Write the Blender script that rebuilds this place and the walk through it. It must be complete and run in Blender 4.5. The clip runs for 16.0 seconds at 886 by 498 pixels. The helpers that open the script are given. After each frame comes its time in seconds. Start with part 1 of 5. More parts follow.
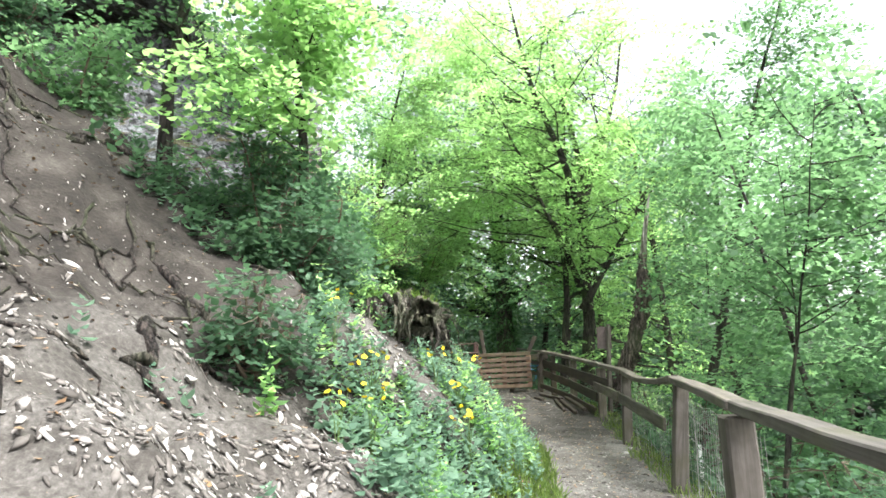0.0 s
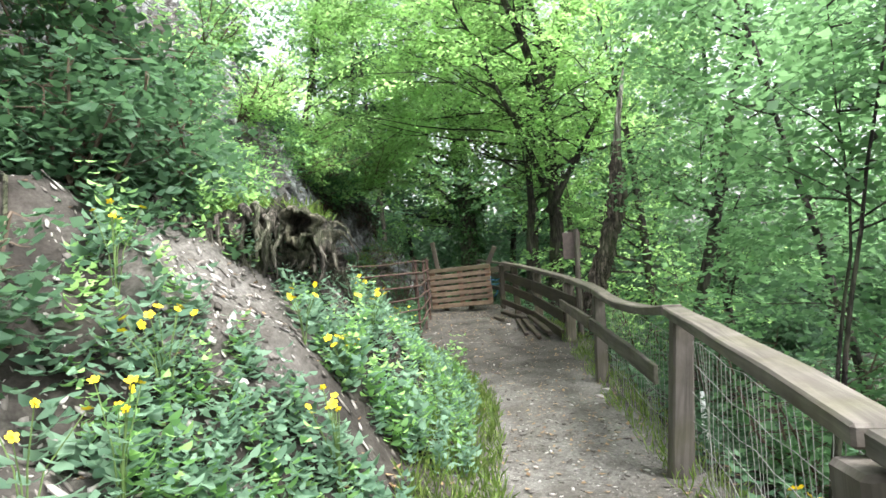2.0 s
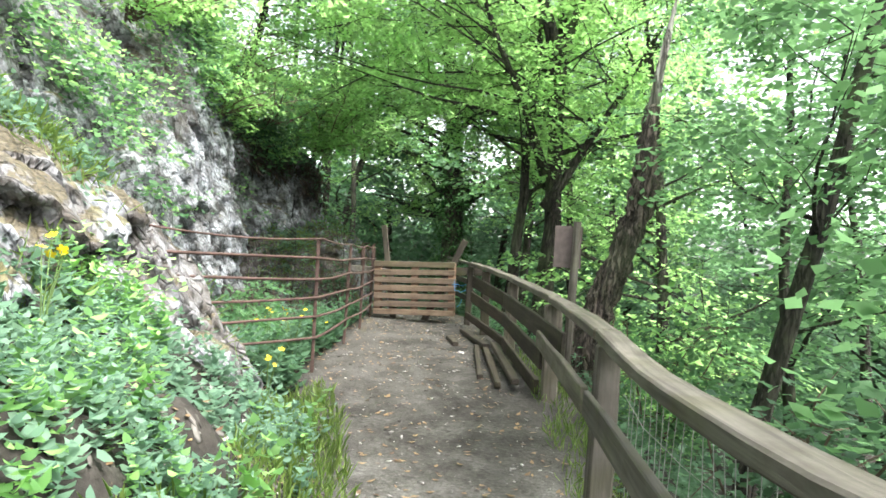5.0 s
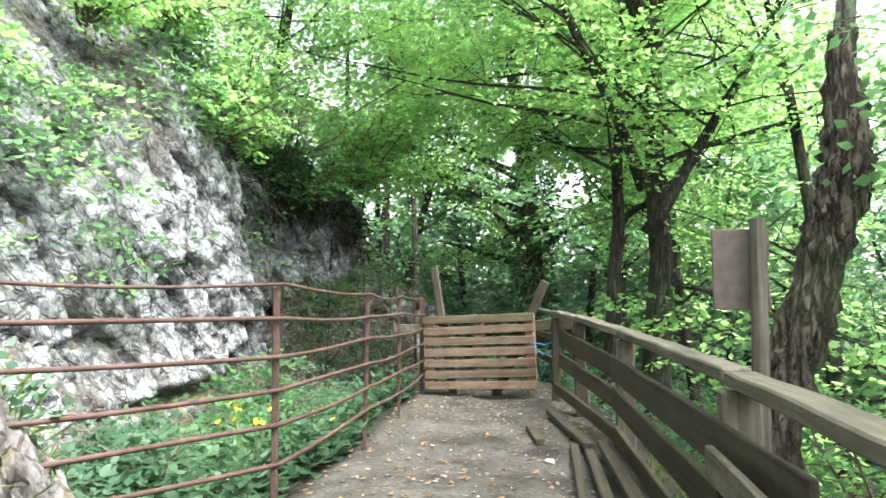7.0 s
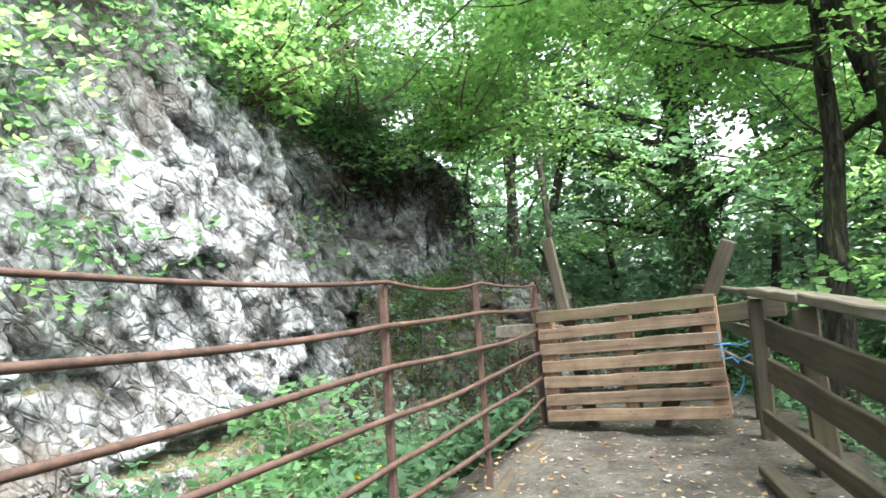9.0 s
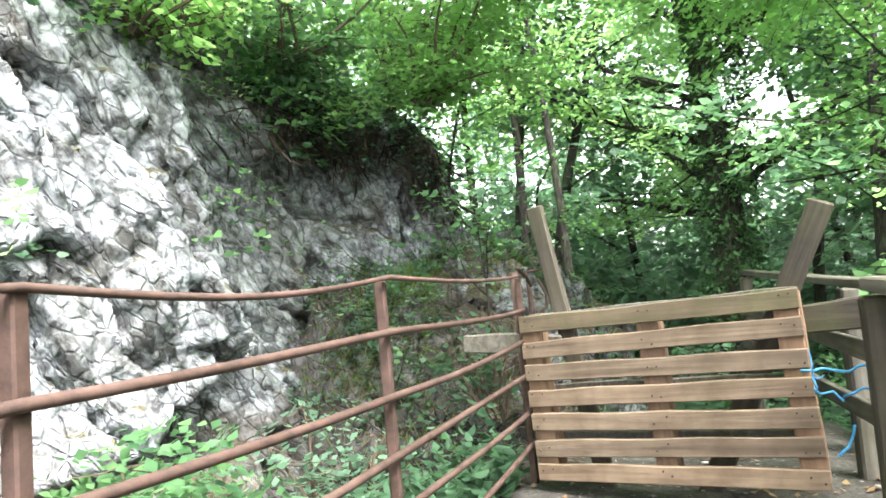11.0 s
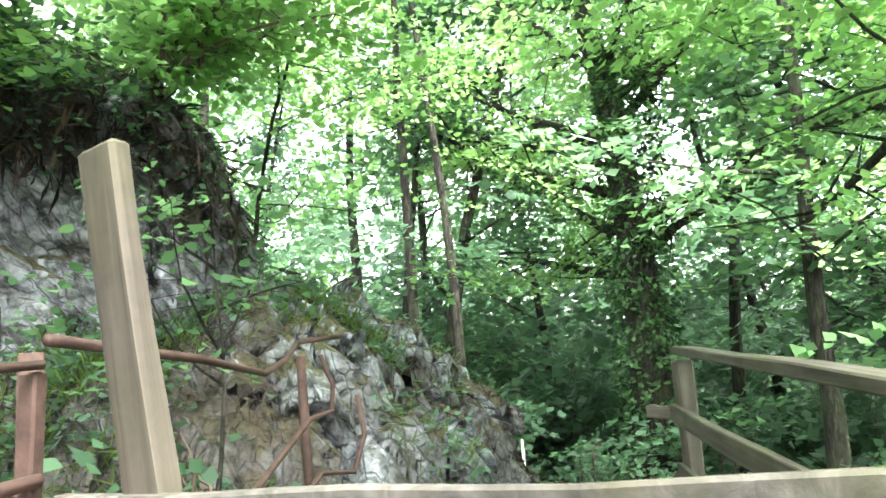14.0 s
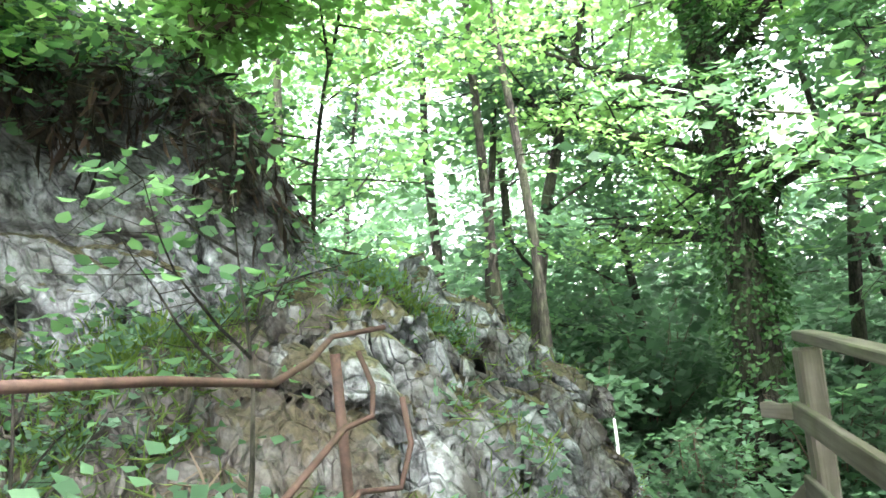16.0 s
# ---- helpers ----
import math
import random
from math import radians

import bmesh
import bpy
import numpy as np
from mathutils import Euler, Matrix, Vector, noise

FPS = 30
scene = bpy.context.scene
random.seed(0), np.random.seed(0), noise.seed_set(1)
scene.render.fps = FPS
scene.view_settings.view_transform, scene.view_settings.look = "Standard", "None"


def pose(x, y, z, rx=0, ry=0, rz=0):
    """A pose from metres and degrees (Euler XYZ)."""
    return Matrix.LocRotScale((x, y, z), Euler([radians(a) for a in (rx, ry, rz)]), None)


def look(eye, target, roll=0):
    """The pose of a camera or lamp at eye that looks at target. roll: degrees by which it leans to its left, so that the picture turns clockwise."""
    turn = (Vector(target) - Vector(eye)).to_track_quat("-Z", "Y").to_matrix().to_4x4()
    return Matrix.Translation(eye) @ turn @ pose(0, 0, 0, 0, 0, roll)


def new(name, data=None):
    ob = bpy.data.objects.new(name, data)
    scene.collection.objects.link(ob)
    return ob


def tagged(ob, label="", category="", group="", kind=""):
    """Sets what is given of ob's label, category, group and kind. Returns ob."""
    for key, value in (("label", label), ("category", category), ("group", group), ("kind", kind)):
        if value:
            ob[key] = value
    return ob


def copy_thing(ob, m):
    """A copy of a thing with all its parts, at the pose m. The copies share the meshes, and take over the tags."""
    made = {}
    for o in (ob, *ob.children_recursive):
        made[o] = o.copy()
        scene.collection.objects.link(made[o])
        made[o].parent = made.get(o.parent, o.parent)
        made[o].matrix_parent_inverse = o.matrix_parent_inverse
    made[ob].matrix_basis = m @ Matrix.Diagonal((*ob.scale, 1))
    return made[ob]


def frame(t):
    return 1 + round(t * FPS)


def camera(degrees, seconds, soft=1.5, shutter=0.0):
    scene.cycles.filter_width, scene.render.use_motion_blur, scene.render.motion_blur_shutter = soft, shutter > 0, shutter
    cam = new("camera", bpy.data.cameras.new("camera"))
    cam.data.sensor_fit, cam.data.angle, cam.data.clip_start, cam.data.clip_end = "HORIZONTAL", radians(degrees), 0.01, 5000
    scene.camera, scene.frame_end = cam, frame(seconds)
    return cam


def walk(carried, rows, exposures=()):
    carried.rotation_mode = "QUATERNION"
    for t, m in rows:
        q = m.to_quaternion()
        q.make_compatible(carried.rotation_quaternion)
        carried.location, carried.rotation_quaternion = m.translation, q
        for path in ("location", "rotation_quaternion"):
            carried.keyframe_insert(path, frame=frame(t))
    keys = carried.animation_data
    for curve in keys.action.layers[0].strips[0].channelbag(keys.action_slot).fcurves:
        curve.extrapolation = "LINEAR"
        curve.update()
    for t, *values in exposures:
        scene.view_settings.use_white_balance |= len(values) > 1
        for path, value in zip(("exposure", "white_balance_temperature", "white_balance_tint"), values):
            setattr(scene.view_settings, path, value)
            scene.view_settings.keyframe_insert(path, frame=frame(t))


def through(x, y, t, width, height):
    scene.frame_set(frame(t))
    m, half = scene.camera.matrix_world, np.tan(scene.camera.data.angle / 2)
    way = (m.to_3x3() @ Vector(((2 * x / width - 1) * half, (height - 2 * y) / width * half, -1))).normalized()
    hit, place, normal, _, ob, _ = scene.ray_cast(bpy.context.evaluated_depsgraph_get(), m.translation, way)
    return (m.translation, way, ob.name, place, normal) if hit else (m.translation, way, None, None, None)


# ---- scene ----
# ---- camera and walk: time, eye, (yaw to the left, pitch, roll) ----
cam = camera(70.0, 16.0, 1.6)
PATH = [
    (0, (0.080, 1.124, 1.008), (-0.36, 9.08, -0.17)),
    (0.5, (0.299, 1.611, 1.046), (-6.96, 9.07, -0.23)),
    (1, (0.479, 2.043, 1.048), (-13.00, 6.30, 0.47)),
    (1.5, (0.587, 2.616, 1.096), (-7.63, 3.92, -0.16)),
    (2, (0.672, 3.136, 1.126), (-2.55, 0.87, -3.42)),
    (2.5, (0.852, 3.533, 1.091), (-8.55, -0.12, 1.19)),
    (3, (0.929, 4.010, 1.081), (-4.19, -0.19, 1.04)),
    (3.5, (1.063, 4.589, 1.052), (-4.63, 0.87, 1.17)),
    (4, (1.224, 5.139, 1.056), (-4.51, 0.61, 2.74)),
    (6.5, (1.650, 8.055, 1.004), (2.40, 3.0, 1.59)),
    (7, (1.704, 8.707, 1.015), (4.75, 5.35, 0.48)),
    (7.5, (1.766, 9.344, 1.001), (1.7, 6.05, -1.82)),
    (8, (1.735, 9.996, 0.987), (11.5, 4.85, -2.03)),
    (10.5, (1.801, 12.180, 1.057), (20.26, 5.32, -4.26)),
    (11, (1.668, 12.577, 1.056), (20.14, 4.14, -4.63)),
    (11.5, (1.699, 12.999, 1.036), (7.67, 3.91, -5.29)),
    (12, (1.683, 13.459, 1.090), (10.85, 7.73, -4.16)),
    (12.5, (1.615, 13.906, 1.102), (12.80, 9.99, -2.65)),
    (13, (1.682, 14.260, 1.042), (6.04, 2.46, -2.03)),
    (13.5, (1.747, 14.582, 1.099), (10.95, 7.14, -2.27)),
    (14, (1.756, 14.885, 1.099), (12.47, 9.31, -3.64)),
    (14.5, (1.751, 15.148, 1.149), (10.58, 8.65, -5.56)),
    (15, (1.755, 15.287, 1.176), (17.90, 6.54, -4.56)),
    (15.5, (1.774, 15.344, 1.174), (21.05, 7.35, -4.05)),
    (16, (1.773, 15.347, 1.174), (20.67, 7.21, -4.77)),
]


def view(eye, yaw, pitch, roll):
    a, b = radians(yaw), radians(pitch)
    way = Vector((-math.sin(a) * math.cos(b), math.cos(a) * math.cos(b), math.sin(b)))
    return look(eye, Vector(eye) + way, roll)


walk(cam, [(t, view(eye, *turn)) for t, eye, turn in PATH], [(0.0, 2.5), (1.0, 2.32), (2.0, 2.45), (4.0, 2.75), (7.0, 3.1), (8.0, 3.15), (11.0, 3.6), (12.5, 3.9), (13.0, 3.85), (14.0, 4.0), (16.0, 4.25)])

# ---- light: a bright hazy sky over a wood ----
world = bpy.data.worlds.new("sky")
scene.world = world
world.use_nodes = True
sky = world.node_tree.nodes.new("ShaderNodeTexSky")
sky.sky_type, sky.sun_disc = "NISHITA", False
sky.sun_elevation, sky.sun_rotation = radians(61), radians(127)
sky.air_density, sky.dust_density, sky.ozone_density = 1.0, 4.0, 0.6
backdrop_light = world.node_tree.nodes["Background"]
backdrop_light.inputs["Strength"].default_value = 0.15
grey = world.node_tree.nodes.new("ShaderNodeRGBToBW")  # thin cloud takes most of the blue out of the sky
haze = world.node_tree.nodes.new("ShaderNodeMix")
haze.data_type = "RGBA"
haze.inputs[0].default_value = 0.8
world.node_tree.links.new(sky.outputs["Color"], grey.inputs[0])
world.node_tree.links.new(sky.outputs["Color"], haze.inputs[6])
world.node_tree.links.new(grey.outputs[0], haze.inputs[7])
world.node_tree.links.new(haze.outputs[2], backdrop_light.inputs["Color"])
sun_data = bpy.data.lights.new("sun", "SUN")
sun_data.energy, sun_data.angle, sun_data.color = 1.5, radians(25), (1.0, 0.98, 0.95)
sun = new("sun", sun_data)
sun.matrix_world = look((12, -9, 26), (0, 0, 0))

# ---- materials ----
def material(name, rough=0.8):
    m = bpy.data.materials.new(name)
    m.use_nodes = True
    n, l = m.node_tree.nodes, m.node_tree.links
    b = n["Principled BSDF"]
    b.inputs["Roughness"].default_value = rough
    b.inputs["Specular IOR Level"].default_value = 0.3
    return m, n, l, b


def ramp(n, l, source, stops):
    r = n.new("ShaderNodeValToRGB")
    els = r.color_ramp.elements
    while len(els) < len(stops):
        els.new(0.5)
    for e, (p, c) in zip(els, stops):
        e.position, e.color = p, (*c, 1)
    l.new(source, r.inputs["Fac"])
    return r.outputs["Color"]


def mapped(n, l, scale=(1, 1, 1), turn=(0, 0, 0)):
    c, m = n.new("ShaderNodeTexCoord"), n.new("ShaderNodeMapping")
    m.inputs["Scale"].default_value, m.inputs["Rotation"].default_value = scale, turn
    l.new(c.outputs["Object"], m.inputs["Vector"])
    return m.outputs["Vector"]


def noise_tex(n, l, vector, scale, detail=6, rough=0.6, warp=0.0):
    t = n.new("ShaderNodeTexNoise")
    t.inputs["Scale"].default_value, t.inputs["Detail"].default_value = scale, detail
    t.inputs["Roughness"].default_value, t.inputs["Distortion"].default_value = rough, warp
    l.new(vector, t.inputs["Vector"])
    return t.outputs["Fac"]


def blend(n, l, fac, a, b, mode="MIX"):
    m = n.new("ShaderNodeMix")
    m.data_type, m.blend_type = "RGBA", mode
    for socket, value in ((m.inputs[0], fac), (m.inputs[6], a), (m.inputs[7], b)):
        if isinstance(value, (int, float)):
            socket.default_value = value
        elif isinstance(value, tuple):
            socket.default_value = (*value, 1)
        else:
            l.new(value, socket)
    return m.outputs[2]


def bump(n, l, b, height, strength=0.5, distance=0.02):
    k = n.new("ShaderNodeBump")
    k.inputs["Strength"].default_value, k.inputs["Distance"].default_value = strength, distance
    l.new(height, k.inputs["Height"])
    l.new(k.outputs["Normal"], b.inputs["Normal"])


def leaf_material(name, dark, light, through, part=0.5):
    """Thin leaf: varied green, lets light through."""
    m, n, l, b = material(name, 0.55)
    g = n.new("ShaderNodeNewGeometry")
    c = ramp(n, l, g.outputs["Random Per Island"], [(0.0, dark), (1.0, light)])
    c2 = ramp(n, l, g.outputs["Random Per Island"], [(0.0, tuple(v * 0.7 for v in through)), (1.0, through)])
    l.new(c, b.inputs["Base Color"])
    t, mix = n.new("ShaderNodeBsdfTranslucent"), n.new("ShaderNodeMixShader")
    l.new(c2, t.inputs["Color"])
    mix.inputs[0].default_value = part
    l.new(b.outputs[0], mix.inputs[1])
    l.new(t.outputs[0], mix.inputs[2])
    l.new(mix.outputs[0], n["Material Output"].inputs["Surface"])
    return m


LEAF = leaf_material("beech_leaf", (0.036, 0.098, 0.044), (0.098, 0.195, 0.092), (0.26, 0.48, 0.21), 0.55)
# Dark green leaf; on shaded plants the shade is put into its colour.
LEAF_DARK = leaf_material("dark_shaded_leaf", (0.032, 0.074, 0.042), (0.075, 0.145, 0.08), (0.14, 0.28, 0.135), 0.4)
# Light yellow-green leaf; on some crowns backlight is put into its colour too.
LEAF_FRESH = leaf_material("fresh_leaf", (0.072, 0.165, 0.058), (0.145, 0.28, 0.10), (0.48, 0.78, 0.28), 0.64)
HERB = leaf_material("herb_leaf", (0.058, 0.12, 0.078), (0.16, 0.26, 0.175), (0.24, 0.40, 0.26), 0.4)
IVY = leaf_material("ivy_leaf", (0.02, 0.06, 0.02), (0.06, 0.13, 0.04), (0.06, 0.18, 0.04), 0.25)
GRASS = leaf_material("grass_blade", (0.08, 0.15, 0.03), (0.20, 0.26, 0.07), (0.22, 0.38, 0.07), 0.4)


def bark_material(name, dark, light, scale=1.0):
    m, n, l, b = material(name, 0.9)
    v = mapped(n, l, (9 * scale, 9 * scale, 1.6 * scale))
    f = noise_tex(n, l, v, 3, 8, 0.65, 0.6)
    big = noise_tex(n, l, mapped(n, l), 1.7, 3)
    plates = n.new("ShaderNodeTexVoronoi")
    plates.feature, plates.inputs["Scale"].default_value = "DISTANCE_TO_EDGE", 1.9
    shift = n.new("ShaderNodeVectorMath")
    shift.operation = "ADD"
    l.new(v, shift.inputs[0])
    l.new(f, shift.inputs[1])
    l.new(shift.outputs[0], plates.inputs["Vector"])
    crack = ramp(n, l, plates.outputs["Distance"], [(0.0, (0.25, 0.25, 0.25)), (0.16, (1, 1, 1))])
    c = blend(n, l, 1.0, ramp(n, l, f, [(0.36, dark), (0.64, light)]), crack, "MULTIPLY")
    l.new(blend(n, l, ramp(n, l, big, [(0.45, (0, 0, 0)), (0.7, (0.5, 0.5, 0.5))]), c, (0.10, 0.13, 0.06)), b.inputs["Base Color"])
    bump(n, l, b, blend(n, l, 0.5, f, crack), 1.0, 0.05)
    return m


BARK = bark_material("bark", (0.016, 0.013, 0.011), (0.07, 0.06, 0.052))
BARK_DEAD = bark_material("dead_bark", (0.03, 0.023, 0.019), (0.19, 0.155, 0.13), 1.0)
WOOD_BARE = bark_material("bleached_wood", (0.25, 0.22, 0.19), (0.55, 0.52, 0.48), 0.6)
ROOT_GREY = bark_material("grey_root_bark", (0.038, 0.032, 0.028), (0.19, 0.165, 0.145), 1.3)
ROOT = bark_material("root_bark", (0.016, 0.013, 0.011), (0.07, 0.056, 0.047), 1.5)


def wood_material(name, dark, light, green=0.0, axis=0):
    """Sawn board, grain along one axis of the piece, each piece a little different."""
    m, n, l, b = material(name, 0.75)
    s = [26, 26, 26]
    s[axis] = 1.5
    v = mapped(n, l, tuple(s))
    info = n.new("ShaderNodeObjectInfo")
    off = n.new("ShaderNodeVectorMath")
    off.operation = "ADD"
    l.new(v, off.inputs[0])
    comb = n.new("ShaderNodeCombineXYZ")
    mul = n.new("ShaderNodeMath")
    mul.operation, mul.inputs[1].default_value = "MULTIPLY", 40.0
    l.new(info.outputs["Random"], mul.inputs[0])
    for k in range(3):
        l.new(mul.outputs[0], comb.inputs[k])
    l.new(comb.outputs[0], off.inputs[1])
    f = noise_tex(n, l, off.outputs[0], 1.0, 6, 0.6, 0.8)
    stain = noise_tex(n, l, mapped(n, l, (3, 3, 3)), 2.2, 5)
    c = ramp(n, l, f, [(0.28, dark), (0.72, light)])
    tone = ramp(n, l, info.outputs["Random"], [(0.0, (0.72, 0.72, 0.72)), (1.0, (1.12, 1.06, 1.0))])
    c = blend(n, l, 1.0, c, tone, "MULTIPLY")
    c = blend(n, l, ramp(n, l, stain, [(0.4, (0, 0, 0)), (0.7, (0.7, 0.7, 0.7))]), c, blend(n, l, 1.0, c, (0.5, 0.47, 0.42), "MULTIPLY"))
    if green:
        moss = noise_tex(n, l, mapped(n, l, (2, 2, 2)), 1.6, 4)
        c = blend(n, l, ramp(n, l, moss, [(0.45, (0, 0, 0)), (0.75, (green, green, green))]), c, (0.13, 0.14, 0.05))
    l.new(c, b.inputs["Base Color"])
    bump(n, l, b, f, 0.5, 0.006)
    return m


WOOD_GREY = wood_material("weathered_wood", (0.05, 0.046, 0.041), (0.18, 0.168, 0.152), 0.25, 1)
WOOD_POST = wood_material("weathered_post", (0.06, 0.053, 0.046), (0.19, 0.172, 0.152), 0.2, 2)
WOOD_DARK = wood_material("dark_board", (0.025, 0.02, 0.017), (0.085, 0.07, 0.058), 0.2, 1)
WOOD_DARK_POST = wood_material("dark_post", (0.022, 0.018, 0.015), (0.072, 0.061, 0.05), 0.3, 2)
WOOD_PALLET = wood_material("pallet_board", (0.10, 0.072, 0.052), (0.23, 0.175, 0.13), 0.0, 0)
WOOD_PALLET_TOP = wood_material("pallet_old_board", (0.05, 0.041, 0.028), (0.13, 0.105, 0.073), 0.3, 0)
WOOD_BLOCK = wood_material("pallet_stringer", (0.15, 0.09, 0.062), (0.28, 0.185, 0.13), 0.0, 2)
WOOD_PLANK = wood_material("plank_upright", (0.04, 0.034, 0.028), (0.125, 0.108, 0.088), 0.25, 2)


def rust_material():
    m, n, l, b = material("rusty_iron", 0.75)
    v = mapped(n, l)
    f = noise_tex(n, l, v, 30, 6, 0.7)
    g = noise_tex(n, l, v, 5, 4)
    c = ramp(n, l, f, [(0.3, (0.027, 0.018, 0.015)), (0.7, (0.085, 0.048, 0.038))])
    l.new(blend(n, l, ramp(n, l, g, [(0.45, (0, 0, 0)), (0.65, (0.6, 0.6, 0.6))]), c, (0.105, 0.064, 0.055)), b.inputs["Base Color"])
    bump(n, l, b, f, 0.5, 0.004)
    b.inputs["Metallic"].default_value = 0.15
    return m


RUST = rust_material()


def rock_material():
    """Flaky pale limestone: facets of different grey, dark cracks, moss on ledges, earth colour where the mesh says so.
    """
    m, n, l, b = material("limestone", 0.85)
    lay, stretch = mapped(n, l, (1, 1, 1), (-0.55, 0.2, 0.1)), n.new("ShaderNodeMapping")
    stretch.inputs["Scale"].default_value = (1.8, 1.8, 1.0)  # thin plates standing steeply aslant
    warp, push = n.new("ShaderNodeTexNoise"), n.new("ShaderNodeVectorMath")
    warp.inputs["Scale"].default_value, warp.inputs["Detail"].default_value = 2.6, 5
    push.operation, push.inputs[1].default_value = "MULTIPLY_ADD", (0.07, 0.07, 0.07)
    l.new(lay, warp.inputs["Vector"])
    l.new(warp.outputs["Color"], push.inputs[0])
    l.new(lay, push.inputs[2])
    l.new(push.outputs[0], stretch.inputs["Vector"])
    plates = stretch.outputs[0]

    def cells(scale, feature="F1"):
        q = n.new("ShaderNodeTexVoronoi")
        q.inputs["Scale"].default_value, q.feature = scale, feature
        l.new(plates, q.inputs["Vector"])
        return q

    flake, crumb, chip = cells(2.2), cells(6.0), cells(14)
    gap = ramp(n, l, cells(2.2, "DISTANCE_TO_EDGE").outputs["Distance"], [(0.0, (0, 0, 0)), (0.05, (1, 1, 1))])
    gap2 = ramp(n, l, cells(6.0, "DISTANCE_TO_EDGE").outputs["Distance"], [(0.0, (0.12, 0.12, 0.12)), (0.09, (1, 1, 1))])
    f = noise_tex(n, l, plates, 3.4, 8, 0.62)
    streak = noise_tex(n, l, lay, 11, 5, 0.62)
    fine = noise_tex(n, l, mapped(n, l), 34, 6, 0.75)
    big = noise_tex(n, l, mapped(n, l), 0.9, 4)
    c = ramp(n, l, f, [(0.38, (0.055, 0.055, 0.055)), (0.45, (0.22, 0.225, 0.235)), (0.53, (0.30, 0.312, 0.335)), (0.66, (0.51, 0.53, 0.57))])
    c = blend(n, l, 0.75, c, ramp(n, l, streak, [(0.38, (0.22, 0.22, 0.22)), (0.46, (0.9, 0.9, 0.9)), (0.6, (1.15, 1.15, 1.15))]), "MULTIPLY")
    c = blend(n, l, 0.6, c, ramp(n, l, crumb.outputs["Color"], [(0.2, (0.62, 0.61, 0.6)), (0.8, (1.15, 1.15, 1.15))]), "MULTIPLY")
    c = blend(n, l, 0.6, c, ramp(n, l, chip.outputs["Color"], [(0.2, (0.65, 0.65, 0.65)), (0.8, (1.15, 1.15, 1.15))]), "MULTIPLY")
    c = blend(n, l, 0.45, c, ramp(n, l, fine, [(0.38, (0.5, 0.5, 0.5)), (0.54, (1.08, 1.08, 1.08))]), "MULTIPLY")
    c = blend(n, l, 0.25, c, gap, "MULTIPLY")
    c = blend(n, l, 0.3, c, gap2, "MULTIPLY")
    c = blend(n, l, ramp(n, l, big, [(0.52, (0, 0, 0)), (0.72, (0.45, 0.45, 0.45))]), c, (0.15, 0.14, 0.125))
    g, sep = n.new("ShaderNodeNewGeometry"), n.new("ShaderNodeSeparateXYZ")
    l.new(g.outputs["Normal"], sep.inputs[0])
    patch = noise_tex(n, l, mapped(n, l), 4.5, 5)
    add = n.new("ShaderNodeMath")
    add.operation, add.inputs[1].default_value = "MULTIPLY_ADD", 0.7
    l.new(sep.outputs["Z"], add.inputs[0])
    l.new(patch, add.inputs[2])
    ledge = ramp(n, l, add.outputs[0], [(0.94, (0, 0, 0)), (1.12, (0.85, 0.85, 0.85))])
    moss = ramp(n, l, fine, [(0.35, (0.04, 0.038, 0.018)), (0.65, (0.14, 0.12, 0.045))])
    c = blend(n, l, ledge, c, moss)
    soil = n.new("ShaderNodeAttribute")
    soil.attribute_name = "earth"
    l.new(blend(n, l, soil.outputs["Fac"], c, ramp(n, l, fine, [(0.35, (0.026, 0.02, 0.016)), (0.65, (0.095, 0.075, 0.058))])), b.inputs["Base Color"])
    tall = blend(n, l, 0.5, blend(n, l, 0.6, flake.outputs["Color"], crumb.outputs["Color"]), blend(n, l, 0.6, chip.outputs["Color"], streak))
    bump(n, l, b, blend(n, l, 0.3, tall, blend(n, l, 1.0, gap, gap2, "MULTIPLY"), "MULTIPLY"), 1.0, 0.08)
    return m


ROCK = rock_material()


def ground_material():
    """Forest soil with gravel; worn pale grit along the path."""
    m, n, l, b = material("soil", 0.95)
    v = mapped(n, l)
    f, fine = noise_tex(n, l, v, 3.0, 8, 0.65), noise_tex(n, l, v, 38, 8, 0.75)
    vor = n.new("ShaderNodeTexVoronoi")
    vor.inputs["Scale"].default_value = 34
    l.new(v, vor.inputs["Vector"])
    soil = ramp(n, l, f, [(0.3, (0.012, 0.0105, 0.009)), (0.7, (0.04, 0.034, 0.028))])
    soil = blend(n, l, 0.75, soil, ramp(n, l, fine, [(0.3, (0.45, 0.45, 0.45)), (0.72, (1.35, 1.35, 1.35))]), "MULTIPLY")
    a = n.new("ShaderNodeAttribute")
    a.attribute_name = "grit"
    grit = ramp(n, l, fine, [(0.3, (0.04, 0.037, 0.033)), (0.55, (0.125, 0.12, 0.111)), (0.8, (0.28, 0.27, 0.255))])
    grit = blend(n, l, 0.8, grit, ramp(n, l, f, [(0.34, (0.42, 0.39, 0.34)), (0.62, (1.15, 1.15, 1.15))]), "MULTIPLY")
    mixed = n.new("ShaderNodeMath")
    mixed.operation = "MULTIPLY_ADD"
    mixed.inputs[1].default_value, mixed.inputs[2].default_value = 1.5, 0.0
    l.new(a.outputs["Fac"], mixed.inputs[0])
    sub = n.new("ShaderNodeMath")
    sub.operation, sub.inputs[1].default_value = "SUBTRACT", 0.5
    l.new(f, sub.inputs[0])
    l.new(sub.outputs[0], mixed.inputs[2])
    l.new(blend(n, l, mixed.outputs[0], soil, grit), b.inputs["Base Color"])
    bump(n, l, b, blend(n, l, 0.5, fine, vor.outputs["Distance"]), 0.7, 0.02)
    return m


SOIL = ground_material()


